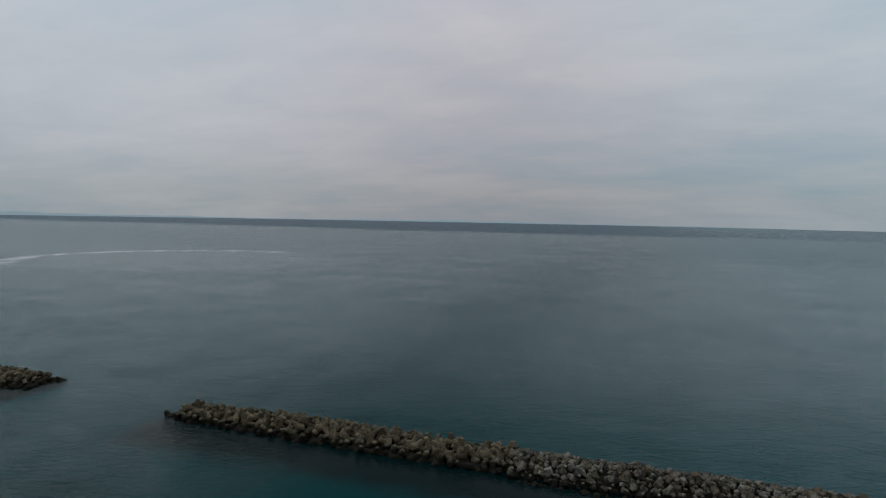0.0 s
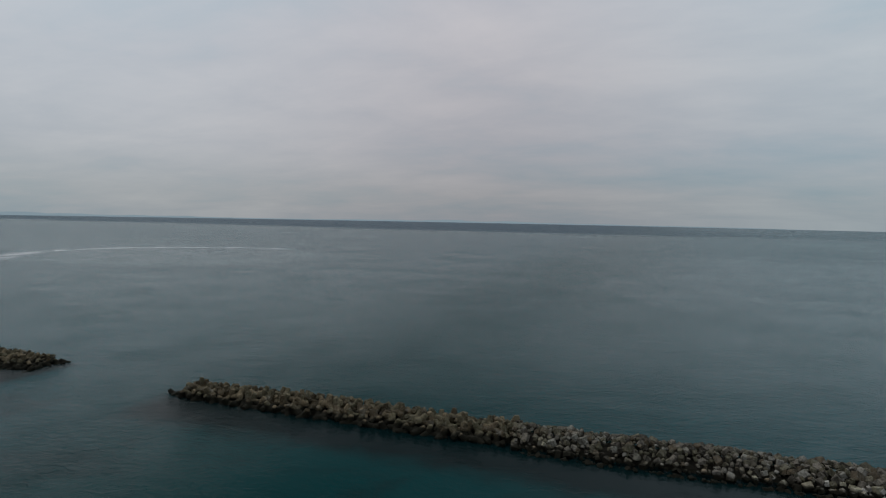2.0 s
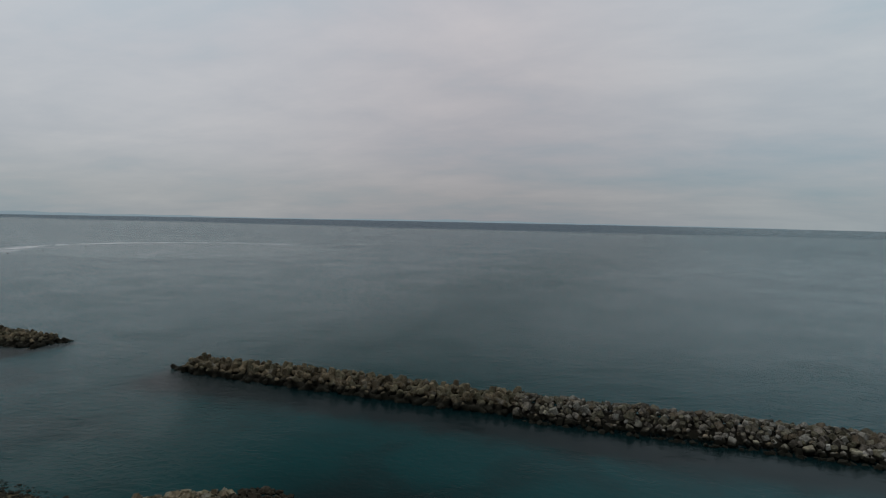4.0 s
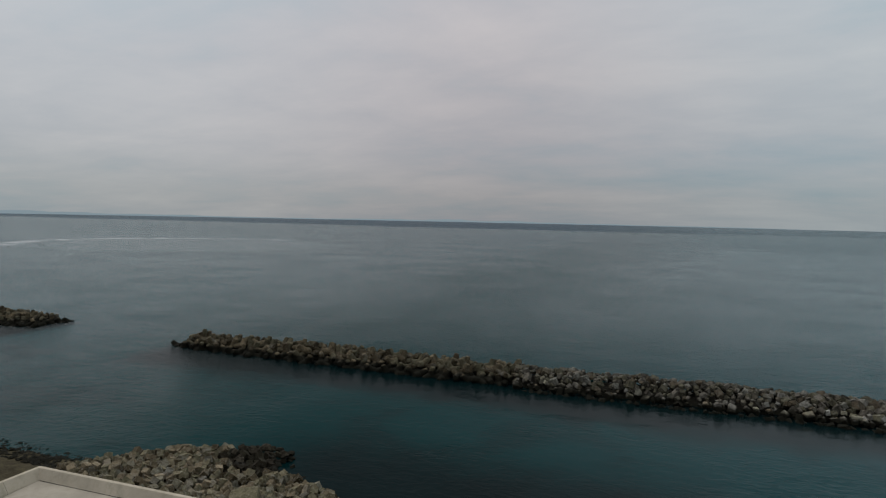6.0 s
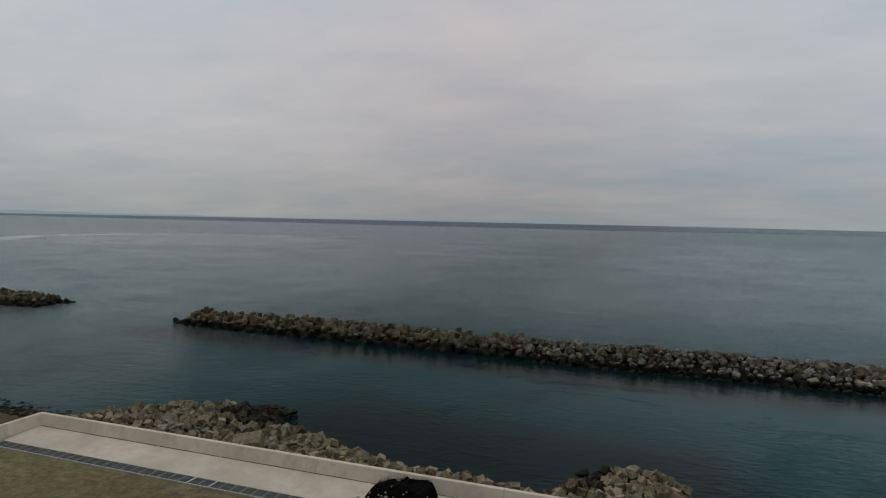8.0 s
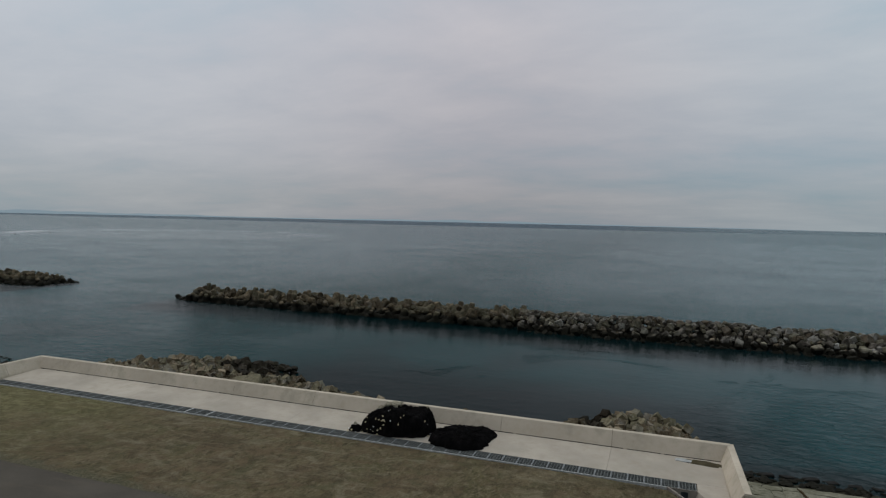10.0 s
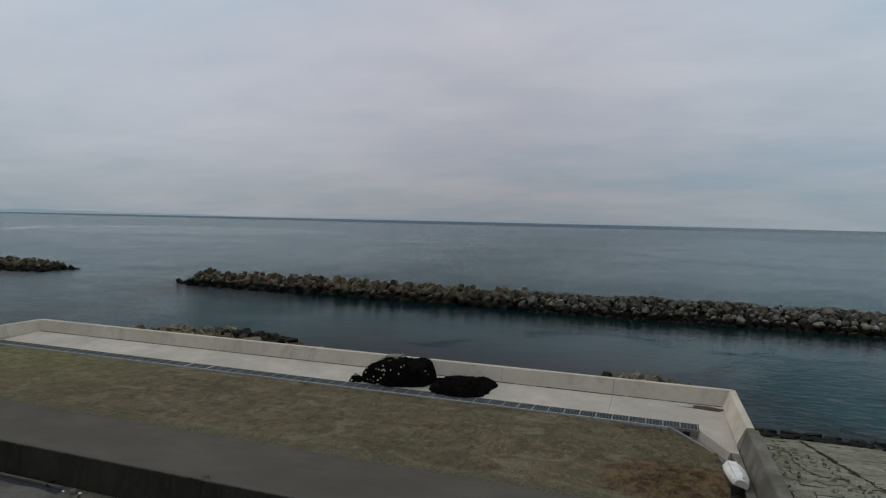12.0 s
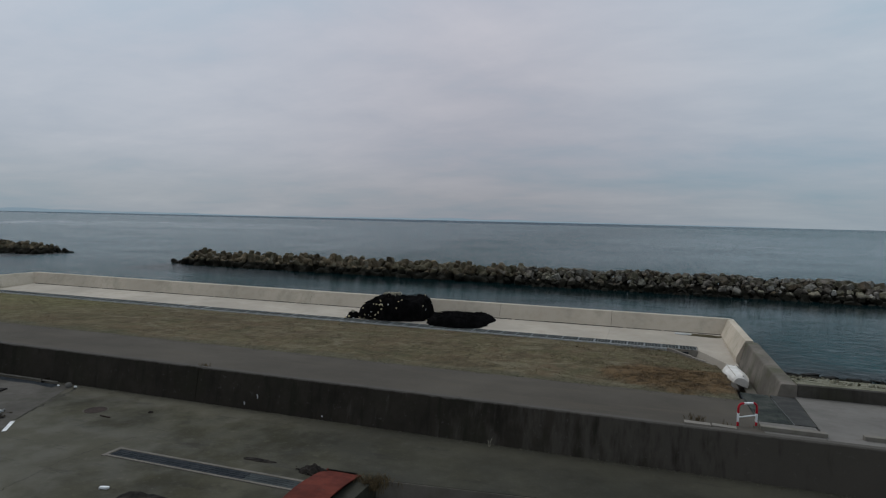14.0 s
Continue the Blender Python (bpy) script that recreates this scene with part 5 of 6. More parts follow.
    for _ in range(60):
        s = r.uniform(0.12, 0.38)
        x, y = 5.9 + 4.2 * r.random() ** 1.3, r.uniform(30.0, 46.0)
        piece("lump", r.choice(RUBBLE), rev, Matrix.Translation((x, y, z_of(y) + 0.04)) @ spin(r) @ Matrix.Diagonal((s * 1.3, s, s * 0.7, 1)))
    # dark weedy toe
    for k in range(290):
        s = r.uniform(0.3, 0.7)
        y = 53.0 + 3.4 * r.random()
        piece("rock", r.choice(DARKS), rev, Matrix.Translation((r.uniform(5.8, 34), y, max(z_of(y) + 0.02, -0.02))) @ pose(0, 0, 0, r.uniform(-15, 15), r.uniform(-15, 15), r.uniform(0, 360)) @ Matrix.Diagonal((s * 1.5, s, s * 0.55, 1)))
    x = 7.2
    while x < 36:
        w = r.uniform(0.75, 1.25)
        piece("foot_block", FOOT_BLOCK, rev, Matrix.Translation((x, 56.0 + 0.035 * (x - 8) + r.uniform(-0.2, 0.2), -0.12 + r.uniform(-0.06, 0.06))) @ pose(0, 0, 0, -6, r.gauss(0, 6), r.gauss(0, 14)) @ Matrix.Diagonal((w, 0.8, 0.42, 1)))
        x += 1.52 + r.uniform(-0.22, 0.22)


breakwater()
second_breakwater()
cube_heap()
rocky_shore()
slab_revetment()


# ---- things on the promenade ----
def net_pile(at, outline, h, seed, label, floats, steep=9.0, straw=0, slump=0.0):
    """A heap of netting: outline(angle) gives its reach, folds and slumps break its top and sides."""
    pile = thing("fishing_net", label, "fishing net", "net piles on the apron", at=at)
    r = random.Random(seed)

    def z_of(a, s):
        edge = 1 + 0.10 * noise.noise((math.cos(a) * 2.6 + seed, math.sin(a) * 2.6, 0)) + 0.07 * noise.noise((math.cos(a) * 7, math.sin(a) * 7, seed)) + 0.035 * noise.noise((math.cos(a) * 21, math.sin(a) * 21, seed))
        reach = outline(a) * s * edge
        x, y = reach * math.cos(a), reach * math.sin(a)
        z = h * (1 - s ** steep) * (0.90 + 0.16 * noise.noise((x * 0.6, y * 0.6, seed)))
        fold = abs(noise.noise((x * 1.5, y * 1.5, seed + 9))) * 0.30 + abs(noise.noise((x * 3.6, y * 3.6, seed + 3))) * 0.17
        z += (fold - 0.14 + 0.08 * noise.noise((x * 8, y * 8, seed))) * min(1, (1 - s) * 7) * min(1.0, h)
        z *= 1 - slump * min(1.0, max(0.0, -x / outline(3.1416) - 0.35) / 0.6)
        return Vector((x, y, max(z, 0.0)))
    bm = bmesh.new()
    n, m = 150, 40
    rows = [[bm.verts.new(z_of(2 * math.pi * k / n, ((j + 1) / m) ** 0.8)) for k in range(n)] for j in range(m)]
    top = bm.verts.new(z_of(0, 0.0))
    for k in range(n):
        bm.faces.new((top, rows[0][k], rows[0][(k + 1) % n]))
        for j in range(m - 1):
            bm.faces.new((rows[j][k], rows[j + 1][k], rows[j + 1][(k + 1) % n], rows[j][(k + 1) % n]))
    netting = part("netting", bm, NET, pile, "", True)

    def ball(mat, p, s):
        bm = bmesh.new()
        bmesh.ops.create_uvsphere(bm, u_segments=8, v_segments=5, radius=1.0, matrix=Matrix.Translation(p) @ spin(r) @ Matrix.Diagonal((s * 1.4, s * 0.85, s * 0.85, 1)))
        part("float", bm, mat, netting, "yellow net float" if mat is FLOAT_Y else "white net float", True)
    for mat, a, s, size in floats:
        p = z_of(a, s)
        side = Vector((math.cos(a), math.sin(a), 0.0)) * s ** 3
        ball(mat, p + (side + Vector((0, 0, 0.6))) * size, size)
    # slack loops of black rope over the heap, and tan head rope in a tangle on its shoulder
    for k in range(9):
        a0, s0, da = r.random() * 6.28, r.uniform(0.4, 0.95), r.uniform(0.05, 0.11)
        line = [z_of(a0 + da * j, min(1.04, s0 + 0.22 * math.sin(j * 0.55 + k))) + Vector((0, 0, 0.05)) for j in range(18)]
        part("rope", add_tube(bmesh.new(), line, 0.03, 5), NET, pile, "loose black rope")
    for k in range(straw):
        a0, s0 = 2.25 + r.uniform(-0.4, 0.5), r.uniform(0.35, 0.8)
        line = [z_of(a0 + 0.16 * math.sin(j * 0.9 + k), s0 + 0.09 * math.cos(j * 1.1 + 2 * k)) + Vector((0, 0, 0.06 + 0.16 * r.random())) for j in range(14)]
        part("rope", add_tube(bmesh.new(), line, 0.032, 5), ROPE, pile, "tangled tan head rope")
    return pile


def squarish(rx, ry, power=0.55):
    def reach(a):
        c, d = abs(math.cos(a)), abs(math.sin(a))
        q = 2 / power
        return ((c / rx) ** q + (d / ry) ** q) ** (-1 / q)
    return reach


def tall_outline(a):
    """Square-shouldered, cut back at the corner towards the low heap."""
    return squarish(2.72, 1.72)(a) * (1 - 0.20 * max(0.0, math.cos(a + 0.75)) ** 6) * (1 + 0.06 * max(0.0, math.cos(a - 2.6)) ** 4)


def low_outline(a):
    """A flat slumped heap drawn out into a point at its far end."""
    return squarish(2.15, 2.05, 0.8)(a) * (1 + 0.30 * max(0.0, math.cos(a - 0.62)) ** 14 - 0.16 * max(0.0, math.cos(a - 2.5)) ** 4)


r0 = random.Random(77)
fl = []
for k in range(16):        # clustered along the far shoulder
    fl.append((FLOAT_Y if r0.random() < 0.6 else FLOAT_W, 1.85 + 0.8 * r0.random(), 0.55 + 0.35 * r0.random(), 0.04 + 0.03 * r0.random()))
for k in range(12):        # near toe
    fl.append((FLOAT_Y if r0.random() < 0.7 else FLOAT_W, 3.55 + 0.6 * r0.random(), 0.9 + 0.12 * r0.random(), 0.04 + 0.03 * r0.random()))
for k in range(7):
    fl.append((FLOAT_Y, 4.25 + 0.22 * r0.random(), 0.86 + 0.12 * r0.random(), 0.06))
for k in range(20):
    fl.append((FLOAT_W if r0.random() < 0.55 else FLOAT_Y, 6.28 * r0.random(), 0.3 + 0.7 * r0.random() ** 0.5, 0.025 + 0.03 * r0.random()))
net_pile((-17.95, 42.15, 4.50), tall_outline, 1.72, 2.0, "tall heap of black fishing net dotted with yellow and white floats", fl, 14.0, 26, 0.34)
net_pile((-13.15, 42.05, 4.47), low_outline, 0.78, 6.0, "low flat heap of plain black fishing net", [(FLOAT_W, 3.2, 0.98, 0.06), (FLOAT_Y, 3.3, 1.02, 0.07)], 7.0)
net_pile((-20.95, 40.95, 4.46), squarish(0.55, 0.42, 0.9), 0.42, 4.0, "small tail of black net with floats beside the tall heap", [(FLOAT_Y, 2.4, 0.8, 0.06), (FLOAT_W, 3.3, 0.95, 0.05), (FLOAT_Y, 4.4, 0.9, 0.07), (FLOAT_W, 5.2, 1.0, 0.05), (FLOAT_Y, 3.9, 1.1, 0.06)], 3.0, 4)


def boat():
    """A small white dinghy lying keel up at the ditch's edge."""
    b = thing("dinghy", "small white dinghy lying upside down beside the ditch", "boat")
    b.matrix_basis = pose(3.95, 32.35, 4.52, 0, 0, 0) @ pose(0, 0, 0, 0, 20, 0) @ pose(0, 0, 0, 0, 0, -84) @ Matrix.Diagonal((0.80, 1.06, 1.0, 1))
    st = [(-1.35, 0.36, 0.36), (-1.15, 0.42, 0.42), (-0.6, 0.47, 0.45), (0, 0.48, 0.45), (0.6, 0.45, 0.44), (1.1, 0.38, 0.40), (1.35, 0.30, 0.34)]

    def hull(inset):
        bm = bmesh.new()
        rows = []
        for x, w, h in st:
            w, h = w - inset, h - inset
            rows.append([bm.verts.new((x * (1 - inset * 0.05), y, z)) for y, z in ((-w, 0), (-w * 0.97, h * 0.35), (-w * 0.78, h * 0.78), (-w * 0.42, h * 0.93), (-0.06, h), (0.06, h), (w * 0.42, h * 0.93), (w * 0.78, h * 0.78), (w * 0.97, h * 0.35), (w, 0))])
        for a, c in zip(rows, rows[1:]):
            for k in range(9):
                bm.faces.new((a[k], a[k + 1], c[k + 1], c[k]))
        bm.faces.new(rows[0])
        bm.faces.new(rows[-1][::-1])
        return bm
    shell = part("hull", hull(0.0), HULL, b)
    bm = bmesh.new()
    add_box(bm, -1.15, 1.15, -0.03, 0.03, 0.40, 0.475, bevel=0.012)
    part("keel", bm, HULL, shell)
    for s in (-1, 1):
        bm = add_tube(bmesh.new(), [(x, s * w, 0.0) for x, w, h in st], 0.028, 6)
        part("gunwale", bm, HULL_IN, shell, "worn rubbing strake")
        part("chine_rail", add_tube(bmesh.new(), [(x, s * w * 0.79, h * 0.79) for x, w, h in st[:-1]], 0.014, 5), HULL_IN, shell)
    part("transom", box(-1.385, -1.345, -0.33, 0.33, 0.02, 0.33, bevel=0.01), HULL, b, "weathered transom")


def guard_rail():
    """A red and white hoop barrier."""
    g = thing("hoop_barrier", "red and white striped steel hoop barrier on the sea wall", "barrier", at=(2.87, 21.33, 5.45), turn=30)
    W, Hh, R = 0.66, 0.77, 0.15
    pts = [(0, 0, -0.05), (0, 0, 0.3), (0, 0, Hh - R)]
    pts += [(R - R * math.cos(a), 0, Hh - R + R * math.sin(a)) for a in (radians(q) for q in (15, 30, 45, 60, 75, 90))]
    pts += [(W - R + R * math.sin(a), 0, Hh - R + R * math.cos(a)) for a in (radians(q) for q in (0, 15, 30, 45, 60, 75, 90))]
    pts += [(W, 0, 0.3), (W, 0, -0.05)]
    dense = []
    for a, b in zip(pts, pts[1:]):
        a, b = Vector(a), Vector(b)
        k = max(1, round((b - a).length / 0.04))
        dense += [a.lerp(b, j / k) for j in range(k)]
    dense.append(Vector(pts[-1]))
    length = 0.0
    total = sum((b - a).length for a, b in zip(dense, dense[1:]))
    colour = []
    limits = [0.22, 0.50, 0.50 + (total - 1.0) * 0.36, 0.50 + (total - 1.0) * 0.64, total - 0.50, total - 0.22, total + 1]
    band = 0
    cur = [dense[0]]
    for a, b in zip(dense, dense[1:]):
        length += (b - a).length
        cur.append(b)
        if length > limits[band]:
            colour.append((band, cur))
            cur = [b]
            band += 1
    if len(cur) > 1:
        colour.append((band, cur))
    for k, c in colour:
        part("band", add_tube(bmesh.new(), c, 0.035, 10), RED if k % 2 == 0 else WHITE, g, "red band" if k % 2 == 0 else "white band", True)
    part("cross_bar", add_tube(bmesh.new(), [(0.03, 0, 0.33), (W - 0.03, 0, 0.37)], 0.022, 8), WHITE, g, "white cross bar", True)


def weeds(name, at, n, h, spread, seed, label, material=STRAW):
    r = random.Random(seed)
    bm = bmesh.new()
    for _ in range(n):
        x, y = r.gauss(0, spread), r.gauss(0, spread * 0.5)
        a, l = r.random() * 6.28, h * r.uniform(0.5, 1.1)
        tip = Vector((x + math.cos(a) * l * 0.35, y + math.sin(a) * l * 0.35, l))
        mid = Vector((x + math.cos(a) * l * 0.1, y + math.sin(a) * l * 0.1, l * 0.55))
        add_tube(bm, [(x, y, -0.04), mid, tip], 0.008, 4)
    return solo(name, bm, material, label, "weeds", kind="stuff", m=pose(*at))


boat()
guard_rail()
weeds("weeds", (1.62, 21.1, 5.50), 34, 0.30, 0.13, 1, "dead weed stalks in a crack of the path")
weeds("weeds", (2.5, 21.1, 5.50), 5, 0.22, 0.06, 2, "dead weed stalks by the hoop barrier")
weeds("weeds", (3.4, 21.3, 5.48), 6, 0.14, 0.12, 12, "dead weed stalks by the hoop barrier")
weeds("weeds", (-17.35, 20.72, 5.5), 26, 0.16, 0.12, 3, "small weed in a joint of the sea wall")
weeds("weeds", (-4.9, 19.9, 4.19), 2, 0.36, 0.02, 4, "pale weed stalk at the sea wall's foot", ROPE)


def sand_drift():
    """Sand and weed swept into the apron's corner."""
    bm = bmesh.new()
    n = 40
    c = bm.verts.new((0, 0, 0.05))
    ring = []
    for k in range(n):
        a = 2 * math.pi * k / n
        e = 1 + 0.35 * noise.noise((math.cos(a) * 2, math.sin(a) * 2, 3)) + 0.12 * noise.noise((math.cos(a) * 7, math.sin(a) * 7, 3))
        ring.append(bm.verts.new((1.45 * e * math.cos(a), 0.42 * e * math.sin(a), -0.01)))
    for k in range(n):
        bm.faces.new((c, ring[k], ring[(k + 1) % n]))
    solo("sand_drift", bm, BEACH, "brown sand swept into the apron's corner", "sand", m=pose(3.1, 43.75, 4.625, 3, 0, -4), smooth=True)
    bm = grid(steps(-0.5, 0.5, 14), steps(-0.2, 0.2, 6), lambda x, y: 0.03 + 0.03 * hill(x, y, 4.0, 5.0))
    for v in bm.verts:
        v.co.y += 0.10 * hill(v.co.x * 2, v.co.y, 4.0, 1.6)
        v.co.x += 0.16 * hill(v.co.x, v.co.y * 3, 9.0, 2.0)
    geo = bmesh.ops.extrude_face_region(bm, geom=bm.faces[:])
    for g in geo["geom"]:
        if isinstance(g, bmesh.types.BMVert):
            g.co.z -= 0.04
    solo("sheeting", bm, FRAME, "torn pale sheeting lying on the apron", "sheeting", m=pose(1.95, 43.72, 4.63, 3, 0, -8))


sand_drift()


def strewn(name, n, spot, sizes, seed, material, label):
    """Small loose stones in one mesh."""
    r = random.Random(seed)
    src = stone_mesh(5)
    v, f = [], []
    for _ in range(n):
        x, y, z = spot(r)
        m = Matrix.Translation((x, y, z)) @ spin(r) @ Matrix.Scale(r.uniform(*sizes), 4)
        k = len(v)
        v += [tuple(m @ q.co) for q in src.vertices]
        f += [tuple(k + i for i in p.vertices) for p in src.polygons]
    me = bpy.data.meshes.new(name)
    me.from_pydata(v, [], f)
    me.materials.append(material)
    tagged(new(name, me), label, "gravel", kind="stuff")


def verge_gravel():
    """Loose stones where the lawn meets the path, and grit along the sea wall's foot."""
    def verge(r):
        x, y = 3.3 - 60 * r.random() ** 1.2, 25.8 + r.gauss(0.0, 0.3)
        return x, y, path_z(y) + 0.012

    def foot(r):
        x = 6.0 - 36 * r.random()
        y = 20.14 - abs(r.gauss(0, 0.16)) * (1.0 + 0.8 * hill(x, 0, 3.0, 0.6))
        return x, y, 4.21
    strewn("gravel", 2200, verge, (0.012, 0.034), 61, GRAVEL, "dull gravel where the lawn meets the path")
    strewn("grit", 2600, foot, (0.010, 0.034), 62, GRAVEL, "grit and crumbled concrete along the sea wall's foot")


verge_gravel()

# ---- things in the yard ----
def yard_things():
    gut = thing("gutter", "covered gutter with pale concrete edges and a steel cover", "drain")
    for y0, y1 in ((14.46, 14.56), (15.06, 15.17)):
        part("edge", box(-15.9, -8.9, y0, y1, 4.0, 4.222, bevel=0.008), KERB, gut, "worn concrete edge")
    part("edge", box(-16.03, -15.902, 14.42, 15.20, 4.0, 4.221, bevel=0.008), KERB, gut, "worn concrete edge")
    part("bed", box(-15.87, -8.9, 14.562, 15.058, 4.0, 4.185), CORE, gut)
    for k in range(8):
        y = 14.575 + 0.0605 * k
        part("slat", box(-15.85, -10.9, y, y + 0.046, 4.17, 4.214 - 0.004 * (k % 2)), PIT, gut, "dark steel slat")
        part("slat", box(-10.88, -8.9, y, y + 0.046, 4.17, 4.214 - 0.004 * (k % 2)), BLUE, gut, "dark grey steel slat")
    gut.matrix_basis = pose(0, -0.02, 0)
    bm = bmesh.new()
    bmesh.ops.create_cone(bm, cap_ends=True, segments=32, radius1=0.40, radius2=0.39, depth=0.05, matrix=Matrix.Translation((0, 0, 0.0)))
    man = thing("manhole_cover", "round dull brown iron manhole cover in a worn concrete ring", "manhole", at=(-20.03, 17.78, 4.184))
    part("cover", bm, IRON, man)
    bm = bmesh.new()
    rings = [[bm.verts.new((q * math.cos(a), q * math.sin(a), z)) for a in (2 * math.pi * k / 32 for k in range(32))] for q, z in ((0.415, 0.0), (0.415, 0.024), (0.455, 0.024), (0.455, 0.0))]
    for ra, rb in zip(rings, rings[1:]):
        for k in range(32):
            bm.faces.new((ra[k], ra[(k + 1) % 32], rb[(k + 1) % 32], rb[k]))
    part("ring", bm, PATCH, man, "pale concrete ring")
    # pipe along the foot of the wall
    pipe = thing("pipe", "pale pipe lying along the foot of the sea wall", "pipe")
    part("tube", add_tube(bmesh.new(), [(-60, 19.8, 4.33), (-40, 19.8, 4.33), (-24.5, 19.8, 4.31)], 0.045, 10), KERB, pipe, "", True)
    for x in (-52, -44, -36, -30, -25.4):
        part("bracket", box(x - 0.03, x + 0.03, 19.76, 20.12, 4.1, 4.37, bevel=0.004), CORE, pipe)
    # rounded lumps and floats where the pipe ends
    for k, (x, y, s, mat, lab) in enumerate(((-24.2, 19.6, 0.045, FLOAT_W, "small white float on the yard"), (-23.35, 19.72, 0.05, FLOAT_W, "small white float on the yard"))):
        bm = bmesh.new()
        bmesh.ops.create_uvsphere(bm, u_segments=12, v_segments=8, radius=1, matrix=Matrix.Diagonal((s * 1.5, s, s, 1)))
        solo("net_float", bm, mat, lab, "float", "floats by the wall", m=pose(x, y, 4.205 + s, 0, 0, 25 * k), smooth=True)
    solo("rubble_stone", rock_mesh_bm(5, 0.26), GREYC, "lump of grey rubble at the wall's foot", "stone", m=pose(-23.75, 19.7, 4.28))
    # white road marking stub and a white block
    solo("road_marking", box(-0.07, 0.07, -0.55, 0.55, 0, 0.006), WHITE, "short worn white line painted on the yard", "road marking", m=pose(-21.2, 15.2, 4.208, 0, 0, 40))
    solo("concrete_chunk", box(-0.13, 0.13, -0.05, 0.05, 0, 0.06, bevel=0.012), WHITE, "small white block lying on the yard", "block", m=pose(-13.95, 12.62, 4.205, 0, 0, 18))
    for k, (x, z, h) in enumerate(((-14.42, 4.66, 0.17), (-15.0, 4.36, 0.10), (-11.5, 4.3, 0.06))):
        bm = add_tube(bmesh.new(), [(0, 0, 0), (0.02, 0, h * 0.4), (-0.015, 0, h * 0.7), (0.01, 0, h)], 0.018, 5)
        solo("paint_mark", bm, WHITE, "small white paint mark on the sea wall", "paint mark", "marks on the wall", m=pose(x, 20.02 + (z - 3.4) * 0.188 - 0.01, z, 8))
    # rusty red sheet-steel box with its lid askew
    bx = thing("steel_box", "rust-red sheet-steel bin with a bent lid", "bin", at=(-8.33, 14.86, 3.92), turn=2)
    bm = bmesh.new()
    rows = []
    for j in range(9):
        y = -1.25 + 2.5 * j / 8
        rows.append([bm.verts.new((x, y, 0.46 + 0.06 * math.sin(j * 0.55 + 0.3) - 0.05 * x * x - 0.10 * max(0.0, (j - 6) / 2) ** 2 + 0.012 * noise.noise((x * 3, y * 3, 2)))) for x in (-0.60, -0.30, 0, 0.30, 0.60)])
    for a, b in zip(rows, rows[1:]):
        for k in range(4):
            bm.faces.new((a[k], a[k + 1], b[k + 1], b[k]))
    geo = bmesh.ops.extrude_face_region(bm, geom=bm.faces[:])
    for g in geo["geom"]:
        if isinstance(g, bmesh.types.BMVert):
            g.co.z -= 0.03
    part("lid", bm, RUST, bx, "rust-red bent sheet")
    part("side", box(-0.52, -0.48, -1.2, 1.2, 0.0, 0.37, bevel=0.006), RUST, bx)
    part("side", box(0.44, 0.48, -1.2, 1.2, 0.0, 0.30, bevel=0.006), WOOD, bx, "dark rotten side")
    part("end", box(-0.48, 0.44, 1.16, 1.2, 0.0, 0.36, bevel=0.006), WOOD, bx)
    r = random.Random(88)
    def low_heap(at, rx, ry, h, label, seed):
        bm = bmesh.new()
        n, rows = 48, []
        for j in range(1, 11):
            q = j / 10
            rows.append([])
            for k in range(n):
                a = 2 * math.pi * k / n
                e = 1 + 0.45 * noise.noise((math.cos(a) * 2, math.sin(a) * 2, seed)) + 0.2 * noise.noise((math.cos(a) * 6, math.sin(a) * 6, seed))
                x, y = rx * q * e * math.cos(a), ry * q * e * math.sin(a)
                rows[-1].append(bm.verts.new((x, y, h * (1 - q ** 1.6) * (1 + 0.8 * noise.noise((x * 5, y * 9, seed))) - 0.01 * (j == 10))))
        cap = bm.verts.new((0, 0, h))
        for k in range(n):
            bm.faces.new((cap, rows[0][k], rows[0][(k + 1) % n]))
            for a, b in zip(rows, rows[1:]):
                bm.faces.new((a[k], b[k], b[(k + 1) % n], a[(k + 1) % n]))
        solo("litter", bm, LITTER, label, "litter", kind="stuff", m=pose(at[0], at[1], 4.203))
    low_heap((-9.25, 15.80), 0.50, 0.26, 0.20, "dark wet litter heaped beside the bin", 3.0)
    low_heap((-11.25, 15.95), 0.62, 0.13, 0.05, "thin patch of dark wet litter on the yard", 5.0)
    low_heap((-17.9, 18.35), 0.10, 0.10, 0.07, "small dark clod on the yard", 8.0)
    low_heap((-22.7, 15.65), 0.5, 0.32, 0.10, "heap of brown rubbish on the yard", 9.0)
    for at, n, w, d, mat, label in (((-22.75, 15.85), 60, 0.55, 0.5, EARTH, "heap of brown rubbish and broken board"), ((-23.1, 16.0), 22, 0.5, 0.4, FRAME, "pale broken board in the rubbish"), ((-9.3, 15.75), 40, 0.5, 0.22, WOOD, "splinters of wet board beside the bin")):
        bm = bmesh.new()
        for _ in range(n):
            q = r.uniform(0.012, 0.055)
            add_box(bm, -q, q, -q * 0.7, q * 0.7, -q * 0.25, q * 0.25, 0.0, pose(0, 0, 0, r.uniform(-25, 25), r.uniform(-25, 25), r.uniform(0, 360)))
            bmesh.ops.translate(bm, verts=bm.verts[-8:], vec=(r.gauss(0, w * 0.5), r.gauss(0, d * 0.5), 0.02 + 0.04 * r.random()))
        solo("debris", bm, mat, label, "debris", kind="stuff", m=pose(at[0], at[1], 4.2))
    stand = thing("stand", "weathered pale green post stand with a dark board top", "stand", at=(-23.05, 16.0, 4.2), turn=18)
    part("post", box(-0.10, 0.10, -0.09, 0.09, 0.0, 0.84, bevel=0.015), POST, stand, "flaking pale green post")
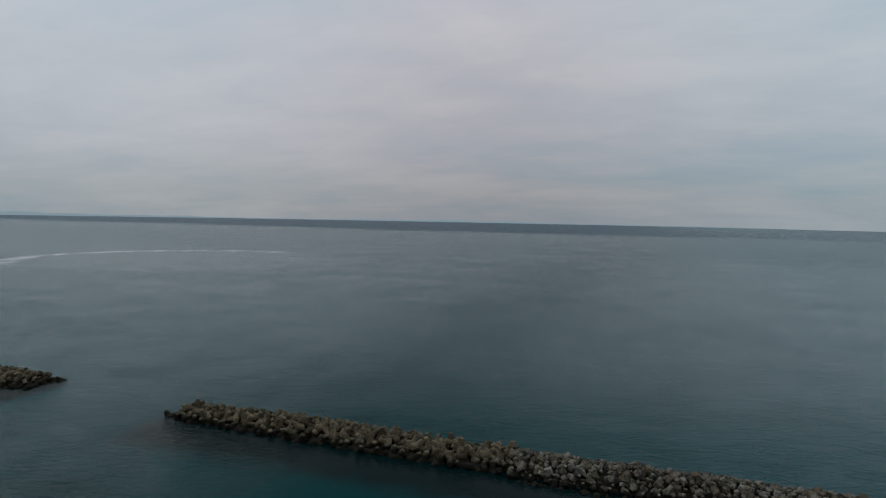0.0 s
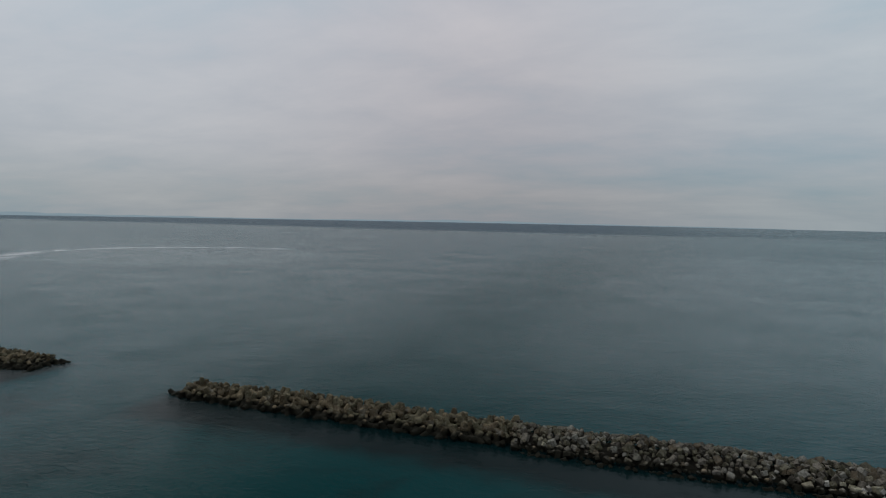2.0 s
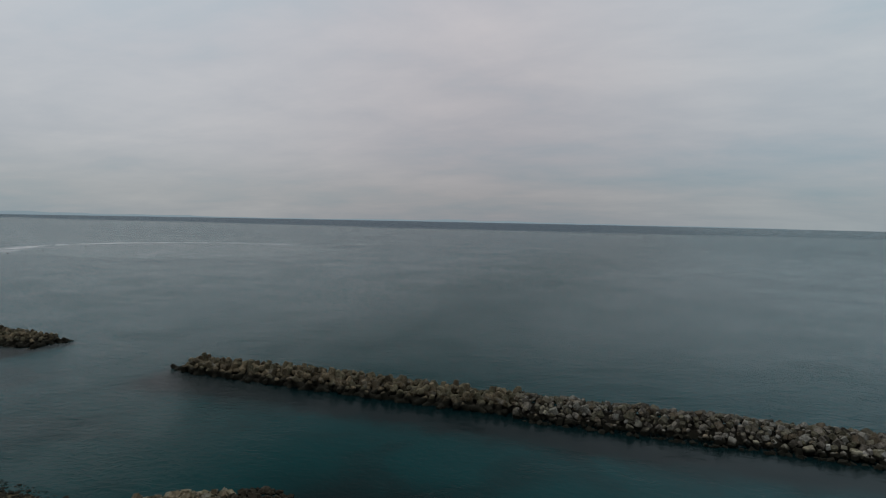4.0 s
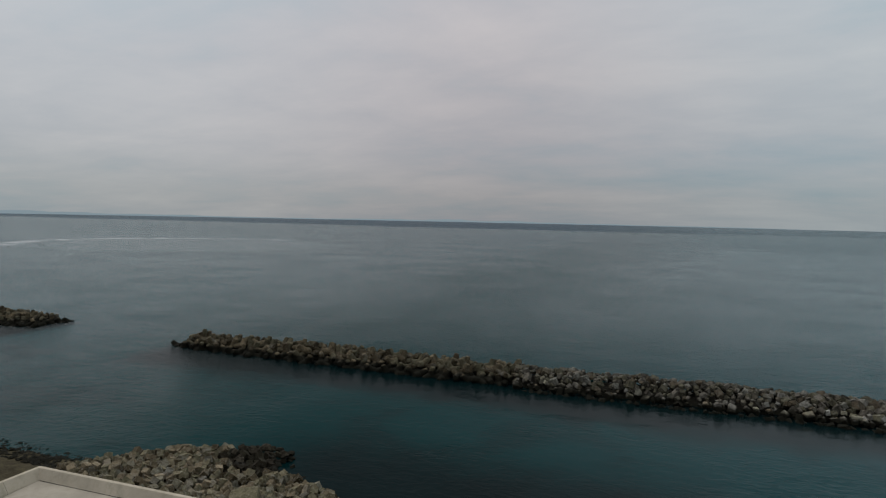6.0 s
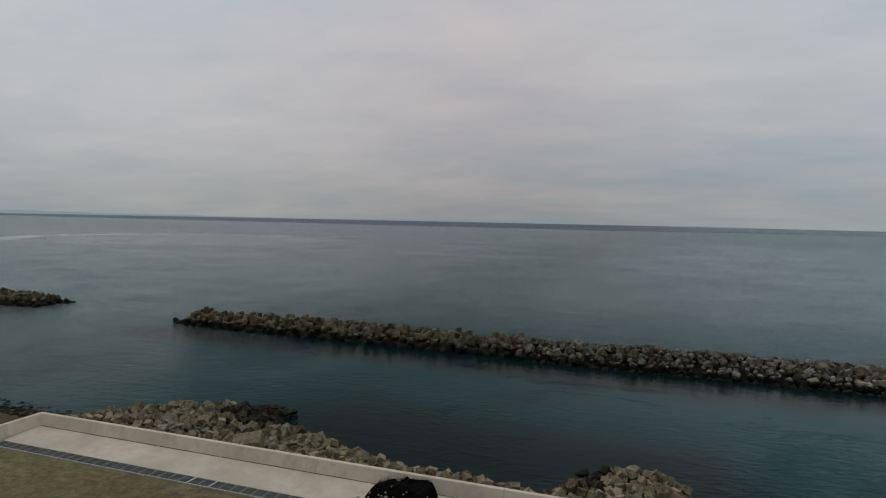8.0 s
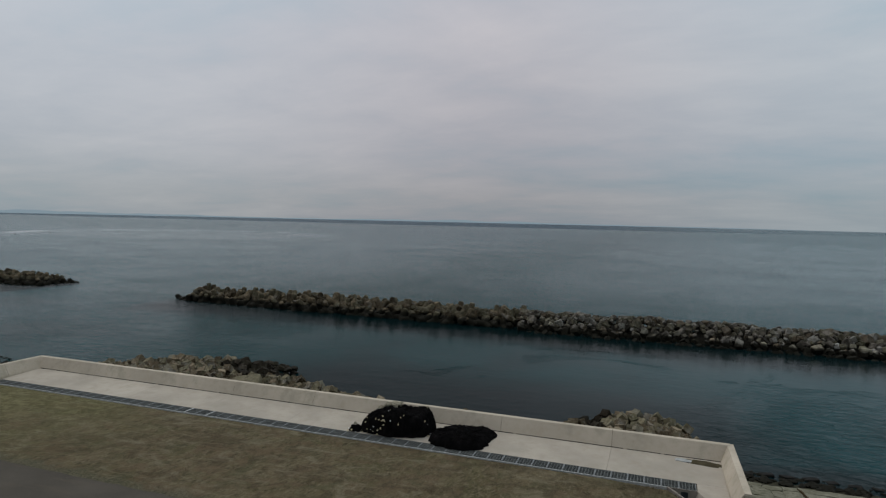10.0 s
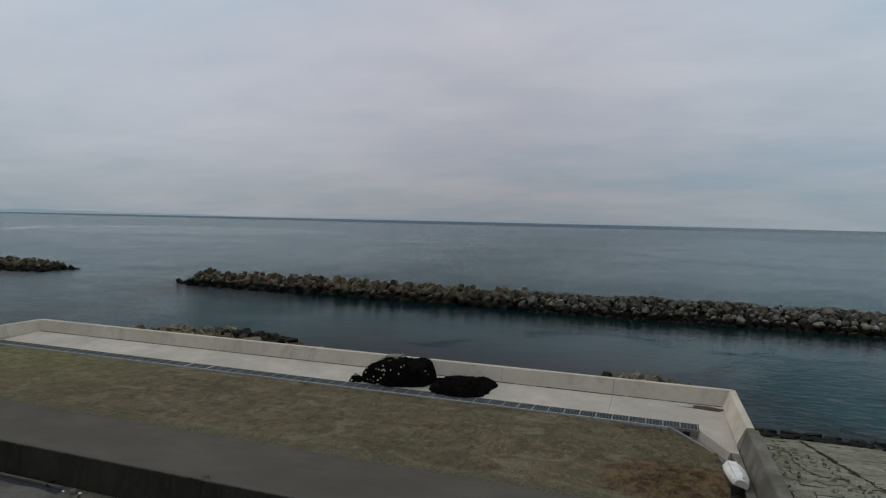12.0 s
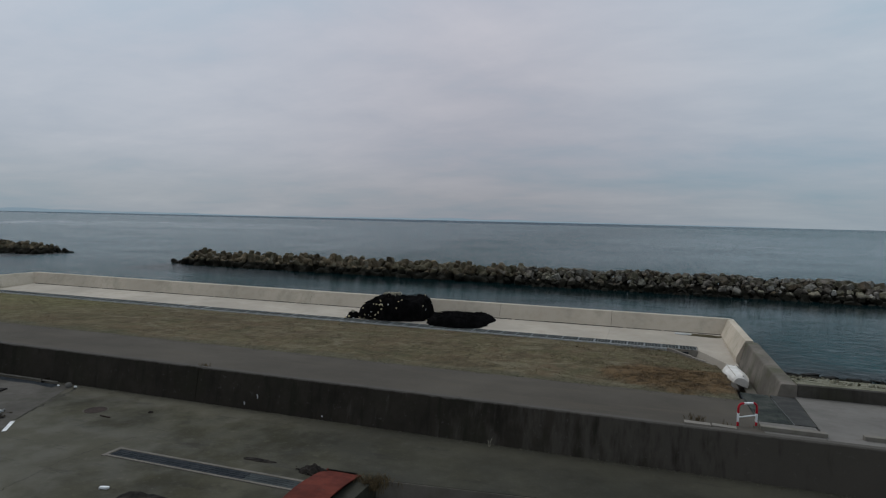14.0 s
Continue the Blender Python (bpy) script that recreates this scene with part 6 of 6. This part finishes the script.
    part("foot", box(-0.24, 0.24, -0.2, 0.2, 0.0, 0.10, bevel=0.03), FRAME, stand, "chipped pale concrete foot")
    bm = box(-0.42, 0.34, -0.26, 0.26, 0.84, 0.90, bevel=0.012)
    for v in bm.verts:
        v.co.z += 0.05 * v.co.x
    part("board", bm, LITTER, stand, "dark rotten board")
    solo("steel_bar", box(-0.26, 0.26, -0.025, 0.025, 0, 0.04, bevel=0.008), IRON, "short rusty bar lying on the yard", "bar", m=pose(-19.02, 17.29, 4.2, 0, 0, -4))
    # dark strip between the pipe and the slabs
    bm = grid(steps(-60, -24.3, 90), steps(19.42, 19.78, 3), lambda x, y: 4.212)
    for v in bm.verts:
        if v.co.y < 19.5:
            v.co.y += 0.14 * hill(v.co.x, 0, 6.0, 0.8)
    solo("damp_strip", bm, PIT, "black strip along the pipe", "stain", kind="structure")
    bm = bmesh.new()
    n, rows = 40, []
    for j in range(1, 9):
        q = j / 8
        rows.append([bm.verts.new((0.95 * q * math.cos(a) * (1 + 0.18 * noise.noise((math.cos(a) * 2, math.sin(a) * 2, 1))), 0.6 * q * math.sin(a) * (1 + 0.18 * noise.noise((math.cos(a) * 2, math.sin(a) * 2, 1))),
                                   0.3 * (1 - q ** 2.5) * (1 + 0.4 * noise.noise((math.cos(a) * 3 * q, math.sin(a) * 3 * q, 7))))) for a in (2 * math.pi * k / n for k in range(n))])
    cap = bm.verts.new((0, 0, 0.31))
    for k in range(n):
        bm.faces.new((cap, rows[0][k], rows[0][(k + 1) % n]))
        for a, b in zip(rows, rows[1:]):
            bm.faces.new((a[k], b[k], b[(k + 1) % n], a[(k + 1) % n]))
    solo("tarpaulin", bm, WOOD, "crumpled dark tarpaulin heaped on the yard", "tarpaulin", m=pose(-12.2, 12.15, 4.2), smooth=True)
    weeds("weeds", (-7.35, 15.72, 4.05), 130, 0.34, 0.20, 9, "tangle of dead straw-coloured weed by the bin")
    weeds("weeds", (-7.0, 16.02, 4.12), 60, 0.26, 0.22, 10, "tangle of dead straw-coloured weed by the bin")


def rock_mesh_bm(seed, s):
    bm = bmesh.new()
    bmesh.ops.create_icosphere(bm, subdivisions=2, radius=s / 2)
    for v in bm.verts:
        v.co *= 1 + 0.4 * noise.noise(v.co * 5 + Vector((seed, 0, 0)))
    return bm


yard_things()


# ---- far floats ----
def buoys():
    for x, y in BUOYS:
        b = thing("mooring_buoy", "black mooring buoy floating on the sea", "buoy", "buoys on the sea", at=(x, y, 0))
        bm = bmesh.new()
        bmesh.ops.create_uvsphere(bm, u_segments=14, v_segments=8, radius=1.0, matrix=Matrix.Translation((0, 0, 0.2)) @ Matrix.Diagonal((0.95, 0.55, 0.45, 1)))
        part("drum", bm, BUOYM, b, "", True)
        part("ring", add_tube(bmesh.new(), [(0, 0, 0.6), (0, 0, 0.8)], 0.06, 6), BUOYM, b)


BUOYS = ((-509, 371), (-526, 416), (-556, 487), (-667, 568), (-538, 682), (-366, 689), (-356, 682))
buoys()


def float_line():
    """A long boom of low black floats far out."""
    boom = thing("float_line", "long line of low black floats far out on the sea", "float line")
    drum = None
    for k in range(40):
        if drum is None:
            bm = bmesh.new()
            bmesh.ops.create_uvsphere(bm, u_segments=10, v_segments=6, radius=1.0, matrix=Matrix.Diagonal((0.6, 0.35, 0.25, 1)))
            drum = mesh_of("float", bm, BUOYM, True)
        t = k / 39
        piece("float", drum, boom, pose(-250 + 96 * t, 927 + 14 * t + 5 * math.sin(3 * t), 0.06, 0, 0, 8))
    part("rope", add_tube(bmesh.new(), [(-250 + 96 * k / 12, 927 + 14 * k / 12 + 5 * math.sin(3 * k / 12), 0.0) for k in range(13)], 0.05, 5), BUOYM, boom)


float_line()
